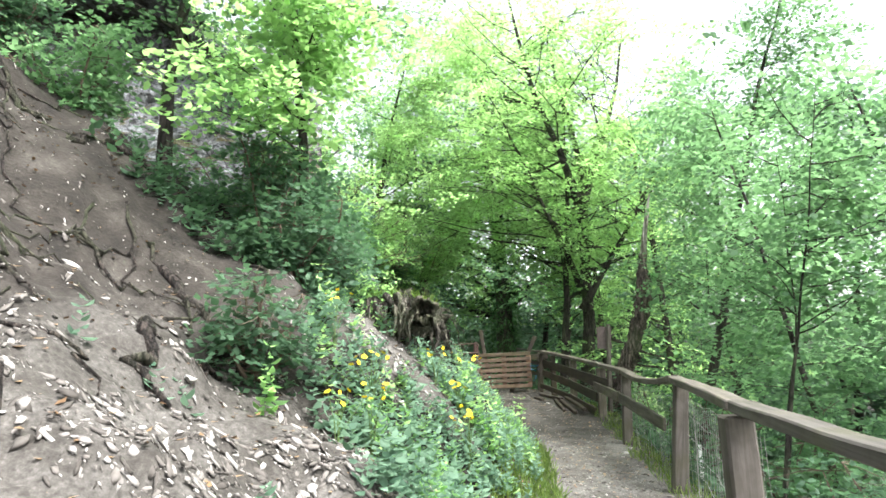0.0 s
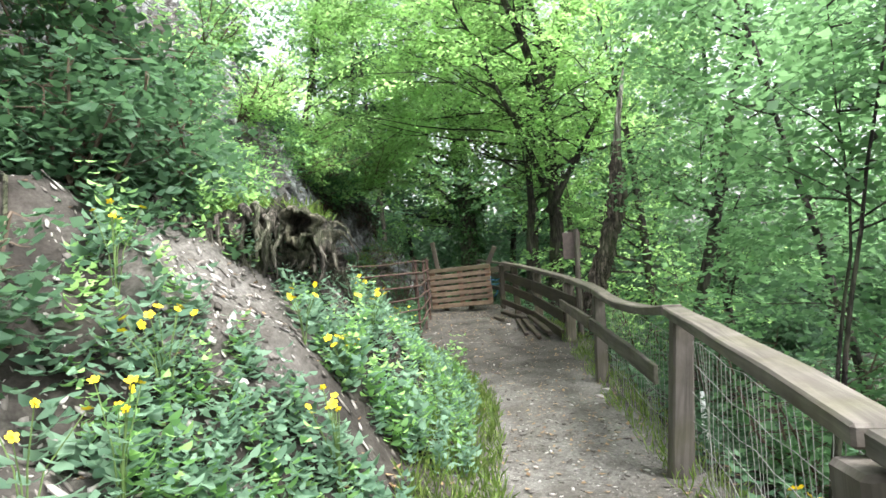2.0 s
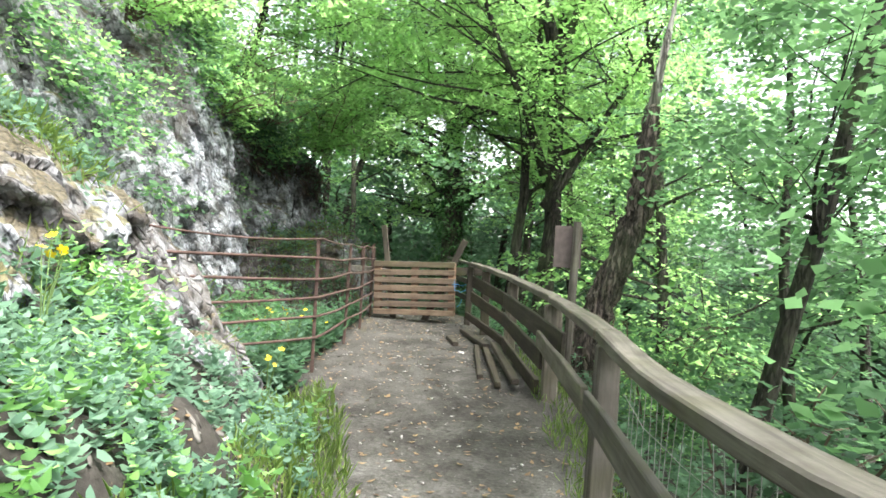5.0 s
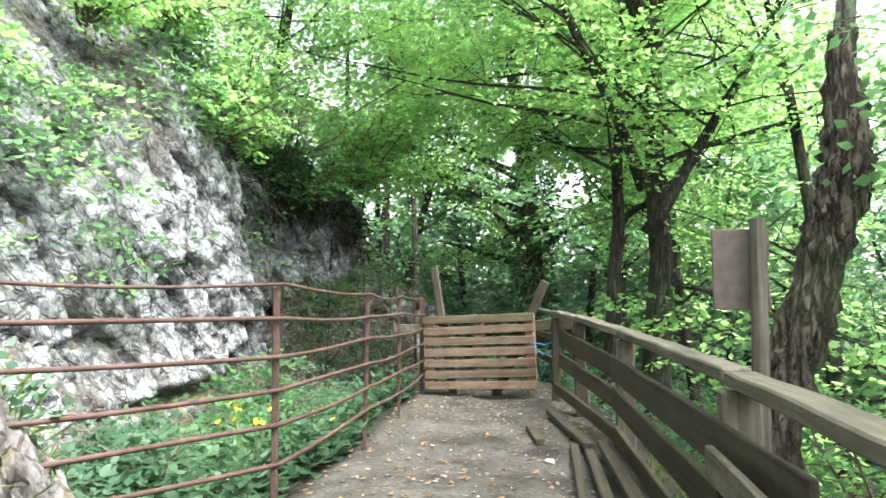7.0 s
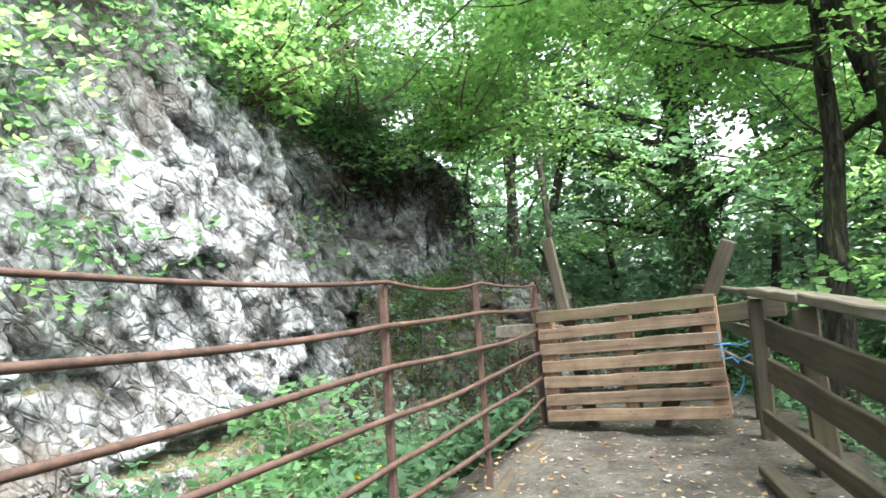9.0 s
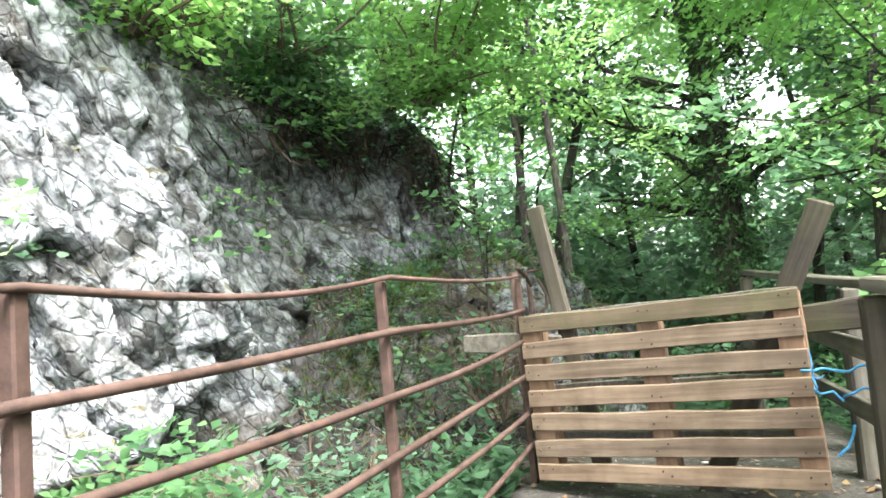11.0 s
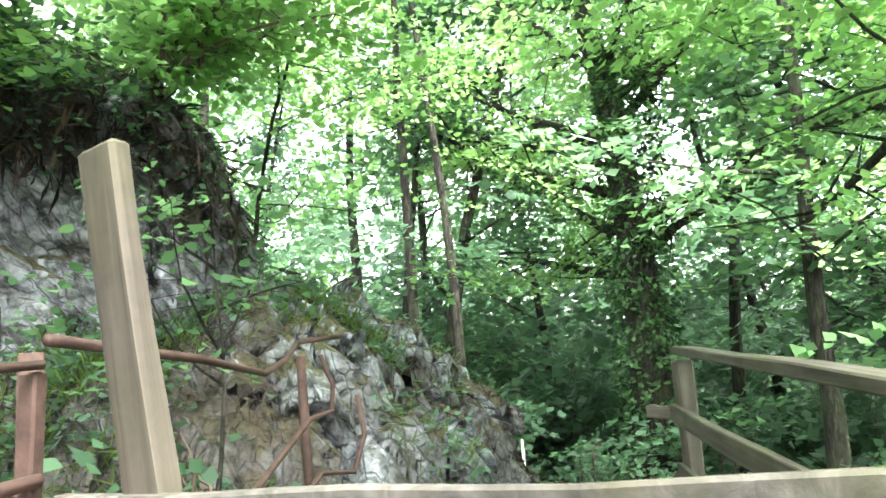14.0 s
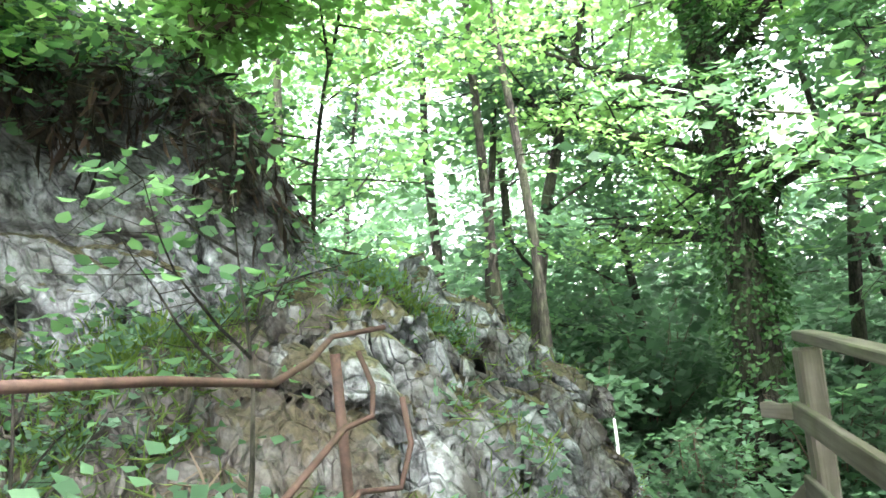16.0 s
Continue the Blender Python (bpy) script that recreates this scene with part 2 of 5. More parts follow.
def plain(name, colour, rough=0.7, spread=0.25, scale=18.0):
    m, n, l, b = material(name, rough)
    f = noise_tex(n, l, mapped(n, l), scale, 5)
    lo, hi = tuple(v * (1 - spread) for v in colour), tuple(min(1, v * (1 + spread)) for v in colour)
    l.new(ramp(n, l, f, [(0.3, lo), (0.7, hi)]), b.inputs["Base Color"])
    bump(n, l, b, f, 0.3, 0.004)
    return m


def stone_material():
    m, n, l, b = material("scree_stone", 0.85)
    g = n.new("ShaderNodeNewGeometry")
    c = ramp(n, l, g.outputs["Random Per Island"], [(0.0, (0.06, 0.054, 0.048)), (0.5, (0.16, 0.148, 0.136)), (1.0, (0.44, 0.425, 0.405))])
    f = noise_tex(n, l, mapped(n, l), 22, 6)
    l.new(blend(n, l, 0.7, c, ramp(n, l, f, [(0.3, (0.6, 0.58, 0.55)), (0.7, (1.1, 1.1, 1.1))]), "MULTIPLY"), b.inputs["Base Color"])
    bump(n, l, b, f, 0.5, 0.01)
    return m


STONE = stone_material()
PETAL = plain("yellow_petal", (0.85, 0.62, 0.02), 0.6, 0.12)
STEM = plain("green_stem", (0.10, 0.16, 0.05), 0.7)
TWIG = plain("brown_twig", (0.10, 0.075, 0.055), 0.9)
WIRE = plain("galvanised_wire", (0.30, 0.30, 0.29), 0.5)
WIRE.node_tree.nodes["Principled BSDF"].inputs["Metallic"].default_value = 0.6
ROPE = plain("blue_rope", (0.06, 0.25, 0.48), 0.7)
SIGN = plain("brown_board", (0.10, 0.078, 0.072), 0.7)
WHITE = plain("white_plastic", (0.75, 0.77, 0.76), 0.5, 0.08)
NAIL = plain("nail_hole", (0.035, 0.022, 0.018), 0.8)
LITTER_DARK = leaf_material("dead_stalk", (0.02, 0.014, 0.01), (0.09, 0.06, 0.04), (0.05, 0.03, 0.02), 0.15)
LITTER = leaf_material("fallen_leaf", (0.10, 0.055, 0.03), (0.28, 0.19, 0.10), (0.12, 0.07, 0.03), 0.15)


# ---- building helpers ----
rng = np.random.default_rng(7)


def mesh_of(name, verts, faces, mat, smooth=False):
    me = bpy.data.meshes.new(name)
    me.from_pydata(np.asarray(verts, float).tolist(), [], faces if isinstance(faces, list) else faces.tolist())
    me.materials.append(mat)
    if smooth:
        me.shade_smooth()
    return me


def part(name, me, parent=None, label="", m=None):
    ob = new(name, me)
    if parent is not None:
        ob.parent = parent
    if m is not None:
        ob.matrix_basis = m
    return tagged(ob, label)


def bm_mesh(name, bm, mat, smooth=False):
    me = bpy.data.meshes.new(name)
    bm.to_mesh(me)
    bm.free()
    me.materials.append(mat)
    if smooth:
        me.shade_smooth()
    return me


def empty(name, x=0, y=0, z=0, rz=0):
    ob = new(name)
    ob.matrix_basis = pose(x, y, z, 0, 0, rz)
    return ob


def lattice(ix, iy, iz):
    h = (ix * 374761393 + iy * 668265263 + iz * 2147483647) & 0xFFFFFFFF
    h = ((h ^ (h >> 13)) * 1274126177) & 0xFFFFFFFF
    return ((h ^ (h >> 16)) & 0xFFFF) / 65535.0 * 2 - 1


def vnoise(x, y, z=0.0, octaves=4, gain=0.5):
    """Smooth value noise in -1..1 on arrays."""
    x, y, z = np.broadcast_arrays(*(np.asarray(v, float) for v in (x, y, z)))
    total, amp = np.zeros(x.shape), 1.0
    for o in range(octaves):
        f = 2.0**o
        px, py, pz = x * f + 17.3 * o, y * f + 5.1 * o, z * f + 9.7 * o
        i, j, k = (np.floor(v).astype(np.int64) for v in (px, py, pz))
        u, v, w = px - i, py - j, pz - k
        u, v, w = (s * s * (3 - 2 * s) for s in (u, v, w))
        out = 0
        for di in (0, 1):
            for dj in (0, 1):
                for dk in (0, 1):
                    out = out + lattice(i + di, j + dj, k + dk) * (u if di else 1 - u) * (v if dj else 1 - v) * (w if dk else 1 - w)
        total, amp = total + amp * out, amp * gain
    return total


def facets(x, y, seed=0):
    """Angular broken facets: each cell has its own level and tilt. Returns offset in about -1..1 and closeness to a crack."""
    i, j = np.floor(x).astype(np.int64), np.floor(y).astype(np.int64)
    best, second = np.full(x.shape, 9.0), np.full(x.shape, 9.0)
    out = np.zeros(x.shape)
    for di in (-1, 0, 1):
        for dj in (-1, 0, 1):
            a, b = i + di, j + dj
            px, py = a + 0.5 + 0.45 * lattice(a, b, seed), b + 0.5 + 0.45 * lattice(a, b, seed + 1)
            dx, dy = x - px, y - py
            d = np.sqrt(dx * dx + dy * dy)
            level = 0.5 * lattice(a, b, seed + 2) + 0.9 * (dx * lattice(a, b, seed + 3) + dy * lattice(a, b, seed + 4))
            near = d < best
            second = np.where(near, best, np.minimum(second, d))
            out = np.where(near, level, out)
            best = np.where(near, d, best)
    return out, second - best


def step(a, b, v):
    s = np.clip((np.asarray(v, float) - a) / (b - a), 0, 1)
    return s * s * (3 - 2 * s)


def tube(points, radii, sides=7, twist=0.0):
    """Verts and faces of a tapered tube along points."""
    pts = [Vector(p) for p in points]
    verts, faces, side = [], [], Vector((1, 0.13, 0.07))
    for i, p in enumerate(pts):
        d = (pts[min(i + 1, len(pts) - 1)] - pts[max(i - 1, 0)]).normalized()
        side = (side - d * side.dot(d))
        side = side.normalized() if side.length > 1e-4 else d.orthogonal().normalized()
        up = d.cross(side)
        for k in range(sides):
            a = 2 * math.pi * k / sides + twist
            verts.append(p + (side * math.cos(a) + up * math.sin(a)) * radii[i])
    for i in range(len(pts) - 1):
        for k in range(sides):
            a, b = i * sides + k, i * sides + (k + 1) % sides
            faces.append((a, b, b + sides, a + sides))
    faces.append(tuple(range(sides - 1, -1, -1)))
    faces.append(tuple(range((len(pts) - 1) * sides, len(pts) * sides)))
    return [tuple(v) for v in verts], faces


class Pile:
    """Gathers pieces of geometry for one mesh."""

    def __init__(self):
        self.verts, self.faces = [], []

    def add(self, verts, faces):
        k = len(self.verts)
        self.verts.extend(verts)
        self.faces.extend(tuple(i + k for i in f) for f in faces)

    def mesh(self, name, mat, smooth=False):
        return mesh_of(name, self.verts, self.faces, mat, smooth)


def board(lx, ly, lz, mat, seed=0, bevel=0.006, bend=0.0, cuts=6, name="board"):
    """Sawn board centred on the origin, long along its longest side, edges worn and slightly uneven."""
    bm = bmesh.new()
    bmesh.ops.create_cube(bm, size=1.0)
    for v in bm.verts:
        v.co = Vector((v.co.x * lx, v.co.y * ly, v.co.z * lz))
    axis = max(range(3), key=lambda i: (lx, ly, lz)[i])
    long_edges = [e for e in bm.edges if abs((e.verts[0].co - e.verts[1].co)[axis]) > 0.9 * (lx, ly, lz)[axis]]
    bmesh.ops.subdivide_edges(bm, edges=long_edges, cuts=cuts)
    if bevel:
        sharp = [e for e in bm.edges if len(e.link_faces) == 2 and e.calc_face_angle() > 1]
        bmesh.ops.bevel(bm, geom=sharp, offset=bevel, segments=1, affect="EDGES")
    r = random.Random(seed)
    ph = [r.uniform(0, 6) for _ in range(4)]
    half = (lx, ly, lz)[axis] / 2
    for v in bm.verts:
        s = v.co[axis] / half
        o = [i for i in range(3) if i != axis]
        v.co[o[0]] += bend * (1 - s * s) + 0.006 * math.sin(3 * s + ph[0]) * (v.co[o[0]] > 0)
        v.co[o[1]] += min(0.008, 0.05 * min(lx, ly, lz)) * math.sin(2.3 * s + ph[1]) + 0.003 * math.sin(7 * s + ph[2]) * (v.co[o[1]] > 0)
    return bm_mesh(name, bm, mat)


def rail_mesh(a, b, wide, thick, mat, seed=0, sag=0.0, upright=False, name="rail"):
    """A board between two points; returns mesh and pose."""
    a, b = Vector(a), Vector(b)
    d = b - a
    me = board(thick if upright else wide, d.length, wide if upright else thick, mat, seed, min(wide, thick) * 0.14, 0.0, 8, name)
    for v in me.vertices:
        s = v.co.y / d.length * 2
        v.co.z -= sag * (1 - s * s)
    m = Matrix.Translation((a + b) / 2) @ Matrix.Rotation(math.atan2(-d.x, d.y), 4, "Z") @ Matrix.Rotation(math.asin(d.z / d.length), 4, "X")
    return me, m


def leaf_arrays(centre, along, across, length, width, fold=0.25, points=4):
    """Vertices and faces for many leaves: centre is the leaf's base."""
    n = np.cross(along, across)
    n /= np.linalg.norm(n, axis=1, keepdims=True) + 1e-9
    L, W = length[:, None], width[:, None]
    if points == 4:
        rows = [centre, centre + along * L * 0.45 + across * W + n * W * fold, centre + along * L, centre + along * L * 0.45 - across * W + n * W * fold]
    else:
        rows = [centre, centre + along * L * 0.3 + across * W * 0.9 + n * W * fold, centre + along * L * 0.68 + across * W * 0.72 + n * W * fold * 0.6, centre + along * L - n * L * 0.12,
                centre + along * L * 0.68 - across * W * 0.72 + n * W * fold * 0.6, centre + along * L * 0.3 - across * W * 0.9 + n * W * fold]
    k = len(rows)
    v = np.stack(rows, 1).reshape(-1, 3)
    f = np.arange(len(centre) * k).reshape(-1, k)
    return v, f


def fast_mesh(name, verts, faces, mat):
    """Mesh from arrays; every face has the same number of corners."""
    me = bpy.data.meshes.new(name)
    k = faces.shape[1]
    me.vertices.add(len(verts))
    me.vertices.foreach_set("co", np.ascontiguousarray(verts, np.float32).ravel())
    me.loops.add(faces.size)
    me.loops.foreach_set("vertex_index", np.ascontiguousarray(faces, np.int32).ravel())
    me.polygons.add(len(faces))
    me.polygons.foreach_set("loop_start", np.arange(0, faces.size, k, dtype=np.int32))
    me.materials.append(mat)
    me.update(calc_edges=True)
    return me


def unit(v):
    return v / (np.linalg.norm(v, axis=-1, keepdims=True) + 1e-9)


def sprays(centres, out, count, reach, leaf, r, droop=0.25, flat=0.35, points=4):
    """Flat fans of leaves, as on beech and hornbeam twigs: count leaves round each centre."""
    n = len(centres)
    az = np.arctan2(out[:, 1], out[:, 0]) + r.normal(0, 0.5, n)
    axis = unit(np.stack([np.cos(az), np.sin(az), -droop + r.normal(0, 0.18, n)], 1))
    side = unit(np.stack([-np.sin(az), np.cos(az), r.normal(0, flat, n)], 1))
    t = np.linspace(-0.5, 0.5, count)[None, :, None] + r.normal(0, 0.04, (n, count, 1))
    s = r.uniform(-1, 1, (n, count, 1)) * (0.62 - 0.55 * t)
    pos = centres[:, None] + axis[:, None] * t * reach * 2 + side[:, None] * s * reach * 1.1
    pos[..., 2] += r.normal(0, 0.05 * reach, (n, count)) - 0.25 * reach * (s[..., 0] ** 2)
    way = unit(axis[:, None] * 0.7 + side[:, None] * np.sign(s) * 0.8 + r.normal(0, 0.25, (n, count, 3)))
    nrm = unit(np.cross(axis, side)[:, None] + r.normal(0, 0.38, (n, count, 3)))
    across = unit(np.cross(way, nrm))
    size = leaf * r.uniform(0.65, 1.25, n * count)
    return leaf_arrays(pos.reshape(-1, 3), way.reshape(-1, 3), across.reshape(-1, 3), size, size * 0.34, 0.25, points)


def limb(start, way, length, r, bends=5, lift=0.15, wander=0.25):
    pts, d = [np.array(start, float)], unit(np.array(way, float))
    for _ in range(bends):
        d = unit(d + r.normal(0, wander, 3) * 0.5 + np.array([0, 0, lift]) / bends)
        pts.append(pts[-1] + d * length / bends)
    return pts


def clear_of_path(c):
    """Which world points lie outside the room that walkers keep free along the path."""
    mid, half = (path_left(c[:, 1]) + path_right(c[:, 1])) / 2, (path_right(c[:, 1]) - path_left(c[:, 1])) / 2
    return (np.abs(c[:, 0] - mid) > half + 0.35) | (c[:, 2] > 2.9) | (c[:, 1] > 22)


def tree(name, label, x, y, z, height, radius, seed, lean=(0, 0), crown_from=0.35, limbs=14, limb_len=2.2, leaves=9000, leaf=0.085, mat=None, bark=None,
         fans=22, reach=0.34, forks=0, stems=(), side=None, category="tree", group="", lift=0.15, droop=0.25, wide=1.0, points=4, twigs=2):
    """Tapered trunk with limbs and twigs, crown of many leaf fans along the limbs."""
    r = np.random.default_rng(seed)
    thing = empty(name, x, y, z)
    tagged(thing, label, category, group)
    wood, tips = Pile(), []
    trunks = [(np.zeros(3), np.array([lean[0], lean[1], 1.0]), height, radius)]
    for k in range(forks):
        a = r.uniform(0, 6.28)
        trunks.append((np.array([0, 0, 0.1]), np.array([lean[0] + 0.35 * math.cos(a), lean[1] + 0.35 * math.sin(a), 1.0]), height * r.uniform(0.7, 0.95), radius * 0.62))
    trunks += [(np.array(b, float), np.array(w, float), h, q) for b, w, h, q in stems]
    for base, way, h, rad in trunks:
        n = 12
        pts, d = [base - np.array([0, 0, 0.3])], unit(way)
        for i in range(n):
            d = unit(d + r.normal(0, 0.06, 3) + np.array([0, 0, 0.04]))
            pts.append(pts[-1] + d * (h + 0.3) / n)
        pts = np.array(pts)
        rads = [rad * (1.35 if i == 0 else 1.12 if i == 1 else 1) * (1 - 0.86 * i / n) for i in range(n + 1)]
        wood.add(*tube(pts, rads, 9))
        for k in range(limbs):
            f = crown_from + (0.98 - crown_from) * (k + r.uniform(0, 1)) / limbs
            i = min(int(f * n), n - 1)
            p = pts[i] + (pts[i + 1] - pts[i]) * (f * n - i)
            a = r.uniform(0, 6.28) if side is None or r.random() < 0.3 else r.normal(side, 0.9)
            L = limb_len * r.uniform(0.6, 1.2) * (1.15 - 0.65 * (f - crown_from) / (1 - crown_from + 1e-6))
            lp = limb(p, (math.cos(a) * wide, math.sin(a) * wide, r.uniform(-0.05, 0.7)), L, r, 6, lift)
            if not clear_of_path(np.array(lp[3:]) + [x, y, z]).all():
                continue
            lr = max(0.008, rads[i] * r.uniform(0.25, 0.42))
            wood.add(*tube(lp, [lr * (1 - 0.85 * q / 6) for q in range(7)], 5))
            for q in range(1, 7):
                for _ in range(twigs):
                    tw = limb(lp[q], np.array([math.cos(a), math.sin(a), 0]) * 0.6 + r.normal(0, 0.8, 3) * np.array([1, 1, 0.45]), L * r.uniform(0.2, 0.42), r, 3, 0.0)
                    wood.add(*tube(tw, [lr * 0.28, lr * 0.2, lr * 0.13, lr * 0.06], 3))
                    tips += [(tw[j], tw[-1] - tw[0]) for j in (1, 2, 3)]
    part("trunk", wood.mesh("trunk", bark or BARK, True), thing)
    pick = r.integers(0, len(tips), max(1, leaves // fans))
    c = np.array([tips[i][0] for i in pick]) + r.normal(0, 0.16, (len(pick), 3)) * np.array([1, 1, 0.8])
    o = np.array([tips[i][1] for i in pick])
    free = clear_of_path(c + [x, y, z])
    c, o = c[free], o[free]
    v, f = sprays(c, o, fans, reach, leaf, r, droop, 0.35, points)
    part("crown", fast_mesh("crown", v, f, mat or LEAF), thing)
    return thing


def bush(name, label, x, y, z, size, leaves, leaf, seed, mat=None, stems=7, category="bush", fans=16, group="", lean=(0, 0), points=4, twigs=3):
    """Low woody plant: stems from one base, leaf fans along them. size: half widths and height."""
    r = np.random.default_rng(seed)
    thing = empty(name, x, y, z)
    tagged(thing, label, category, group)
    wood, tips = Pile(), []
    for k in range(stems):
        a = r.uniform(0, 6.28)
        top = np.array([math.cos(a) * size[0] * r.uniform(0.2, 0.9) + lean[0], math.sin(a) * size[1] * r.uniform(0.2, 0.9) + lean[1], size[2] * r.uniform(0.6, 1.0)])
        L = np.linalg.norm(top)
        pts = limb((r.normal(0, 0.05), r.normal(0, 0.05), -0.1), top, L, r, 6, 0.1, 0.3)
        wood.add(*tube(pts, [0.016 * (1 - 0.8 * q / 6) + 0.003 for q in range(7)], 4))
        for q in range(1, 7):
            for _ in range(twigs):
                tw = limb(pts[q], r.normal(0, 1, 3) * np.array([1, 1, 0.4]), L * r.uniform(0.12, 0.3), r, 3, 0.0)
                wood.add(*tube(tw, [0.005, 0.004, 0.003, 0.002], 3))
                tips += [(tw[j], tw[-1] - tw[0]) for j in (1, 3)]
    part("woody_frame", wood.mesh("woody_frame", TWIG), thing)
    pick = r.integers(0, len(tips), max(1, leaves // fans))
    c = np.array([tips[i][0] for i in pick]) + r.normal(0, 0.06, (len(pick), 3))
    o = np.array([tips[i][1] for i in pick])
    free = clear_of_path(c + [x - 0.2, y, z]) & clear_of_path(c + [x + 0.2, y, z])
    c, o = c[free], o[free]
    v, f = sprays(c, o, fans, 0.2 * (leaf / 0.07), leaf, r, 0.2, 0.45, points)
    part("foliage", fast_mesh("foliage", v, f, mat or LEAF), thing)
    return thing


# ---- the lie of the land ----
def path_left(y):
    return np.interp(y, [-6, 0, 2, 4, 6, 8.7, 10.5, 11.65, 13.2, 15.7, 18, 24], [-1.7, -0.5, 0.05, 0.55, 0.9, 1.2, 0.95, 0.68, 0.79, 0.9, 1.05, 1.3])


def path_right(y):
    return np.interp(y, [-6, 0, 2.3, 4.3, 6.7, 9, 10.8, 13, 15.4, 18, 24], [-0.35, 0.85, 1.3, 1.75, 2.15, 2.4, 2.6, 2.75, 2.45, 2.3, 2.5])


def path_level(y):
    return np.interp(y, [-6, 0, 5, 9, 12.4, 15.5, 17.5, 19.5, 23, 30, 60, 300], [-0.3, -0.2, -0.19, -0.16, 0.02, 0.08, 0.05, -0.45, -1.3, -2.2, -2.0, 0])


def height(x, y):
    x, y = np.asarray(x, float), np.asarray(y, float)
    base = path_level(y)
    u, w = path_left(y) - x, x - path_right(y)
    low = np.interp(u, [0, 0.5, 1.2, 2.1, 3, 5, 8, 14, 60], [0, 0.22, 0.58, 1.1, 1.7, 3.4, 6.2, 10, 16])
    high = np.interp(u, [0, 0.35, 0.7, 1.2, 2.0, 3, 4, 6, 14, 60], [0, 0.34, 0.78, 1.2, 1.7, 2.35, 3.2, 4.7, 9.5, 16])
    dip = step(7.7, 8.6, y) * (1 - step(9.9, 10.6, y))  # lower between the stump and the rock rib
    high = high * (1 - 0.4 * dip)
    k = step(5.2, 7.2, y)
    bank = low * (1 - k) + high * k
    gully = np.interp(u, [0, 0.3, 1.0, 2.6, 3.2, 5, 14, 60], [0, -0.12, -0.35, -0.3, 0.6, 4.5, 9, 14])
    g = step(9.9 - 0.25 * np.clip(u, 0, 2), 10.9, y)
    bank = bank * (1 - g) + gully * g
    far = step(19.5, 24, y)
    bank = bank * (1 - far) + np.interp(u, [0, 2, 8, 60], [0, 0.1, 0.4, 6]) * far
    drop = np.interp(w, [0, 0.25, 0.8, 3, 8, 20, 45, 90, 300], [0, -0.06, -0.5, -2.4, -5.5, -9, -10, -4, 6])
    drop = drop * (1 - 0.72 * step(17, 22, y))
    z = base + np.where(u > 0, bank, 0) + np.where(w > 0, drop, 0)
    rough = step(0.0, 0.6, np.maximum(u, w))
    return z + 0.03 * vnoise(x * 1.3, y * 1.3, 0, 3) + rough * (0.13 * vnoise(x * 1.7, y * 1.7, 3, 5, 0.6)) + rough * 0.035 * vnoise(x * 5, y * 5, 9, 3, 0.65) + 0.012 * vnoise(x * 7, y * 7, 1, 2)


def h1(x, y):
    return float(height(np.array([x]), np.array([y]))[0])


def build_ground():
    xs = np.concatenate([np.geomspace(300, 7, 26) * -1, np.arange(-6.8, 6.4, 0.085), np.geomspace(6.5, 300, 34)])
    ys = np.concatenate([-np.geomspace(120, 3, 16), np.arange(-2.8, 21, 0.085), np.geomspace(21.2, 300, 34)])
    X, Y = np.meshgrid(xs, ys)
    Z = height(X, Y)
    nx, ny = len(xs), len(ys)
    i = (np.arange(ny - 1)[:, None] * nx + np.arange(nx - 1)[None]).ravel()
    f = np.stack([i, i + 1, i + nx + 1, i + nx], 1)
    me = fast_mesh("ground", np.stack([X, Y, Z], -1).reshape(-1, 3), f, SOIL)
    me.shade_smooth()
    at = me.attributes.new("grit", "FLOAT", "POINT")
    u, w = path_left(Y) - X, X - path_right(Y)
    worn = (1 - step(-0.12, 0.22, np.maximum(u, w) + 0.12 * vnoise(X * 2, Y * 2, 5, 3))) * (1 - 0.75 * step(7.5, 10.5, Y))  # stony at first; towards the gate earthier, with canopy shade put into the colour
    scree = step(0.2, 0.8, u) * (1 - step(4.9, 6.2, Y + 0.5 * vnoise(X, Y, 8, 3))) * (1 - step(2.0, 3.0, u)) * 0.4
    bare = np.exp(-((X + 0.45) / 0.5) ** 2 - ((Y - 6.75) / 0.5) ** 2)
    scree = np.maximum(scree, bare)
    at.data.foreach_set("value", np.maximum(worn, scree).astype(np.float32).ravel())
    return tagged(new("ground", me), "brown forest soil with a worn pale gravel path", "ground", kind="structure")


build_ground()


# ---- rock face beside the path ----
def face_line(s):
    """Plan of the cliff foot, counted in stations from -1 to 11."""
    k = np.linspace(-1, 11, 13)
    px = np.interp(s, k, [-9.0, -1.4, -1.65, -1.95, -2.0, -1.75, -1.35, -1.15, -1.55, -1.35, -0.55, -0.15, -1.0])
    py = np.interp(s, k, [8.6, 8.9, 10.2, 11.6, 13.0, 14.3, 15.2, 15.95, 16.6, 17.6, 18.15, 18.7, 20.6])
    return px, py


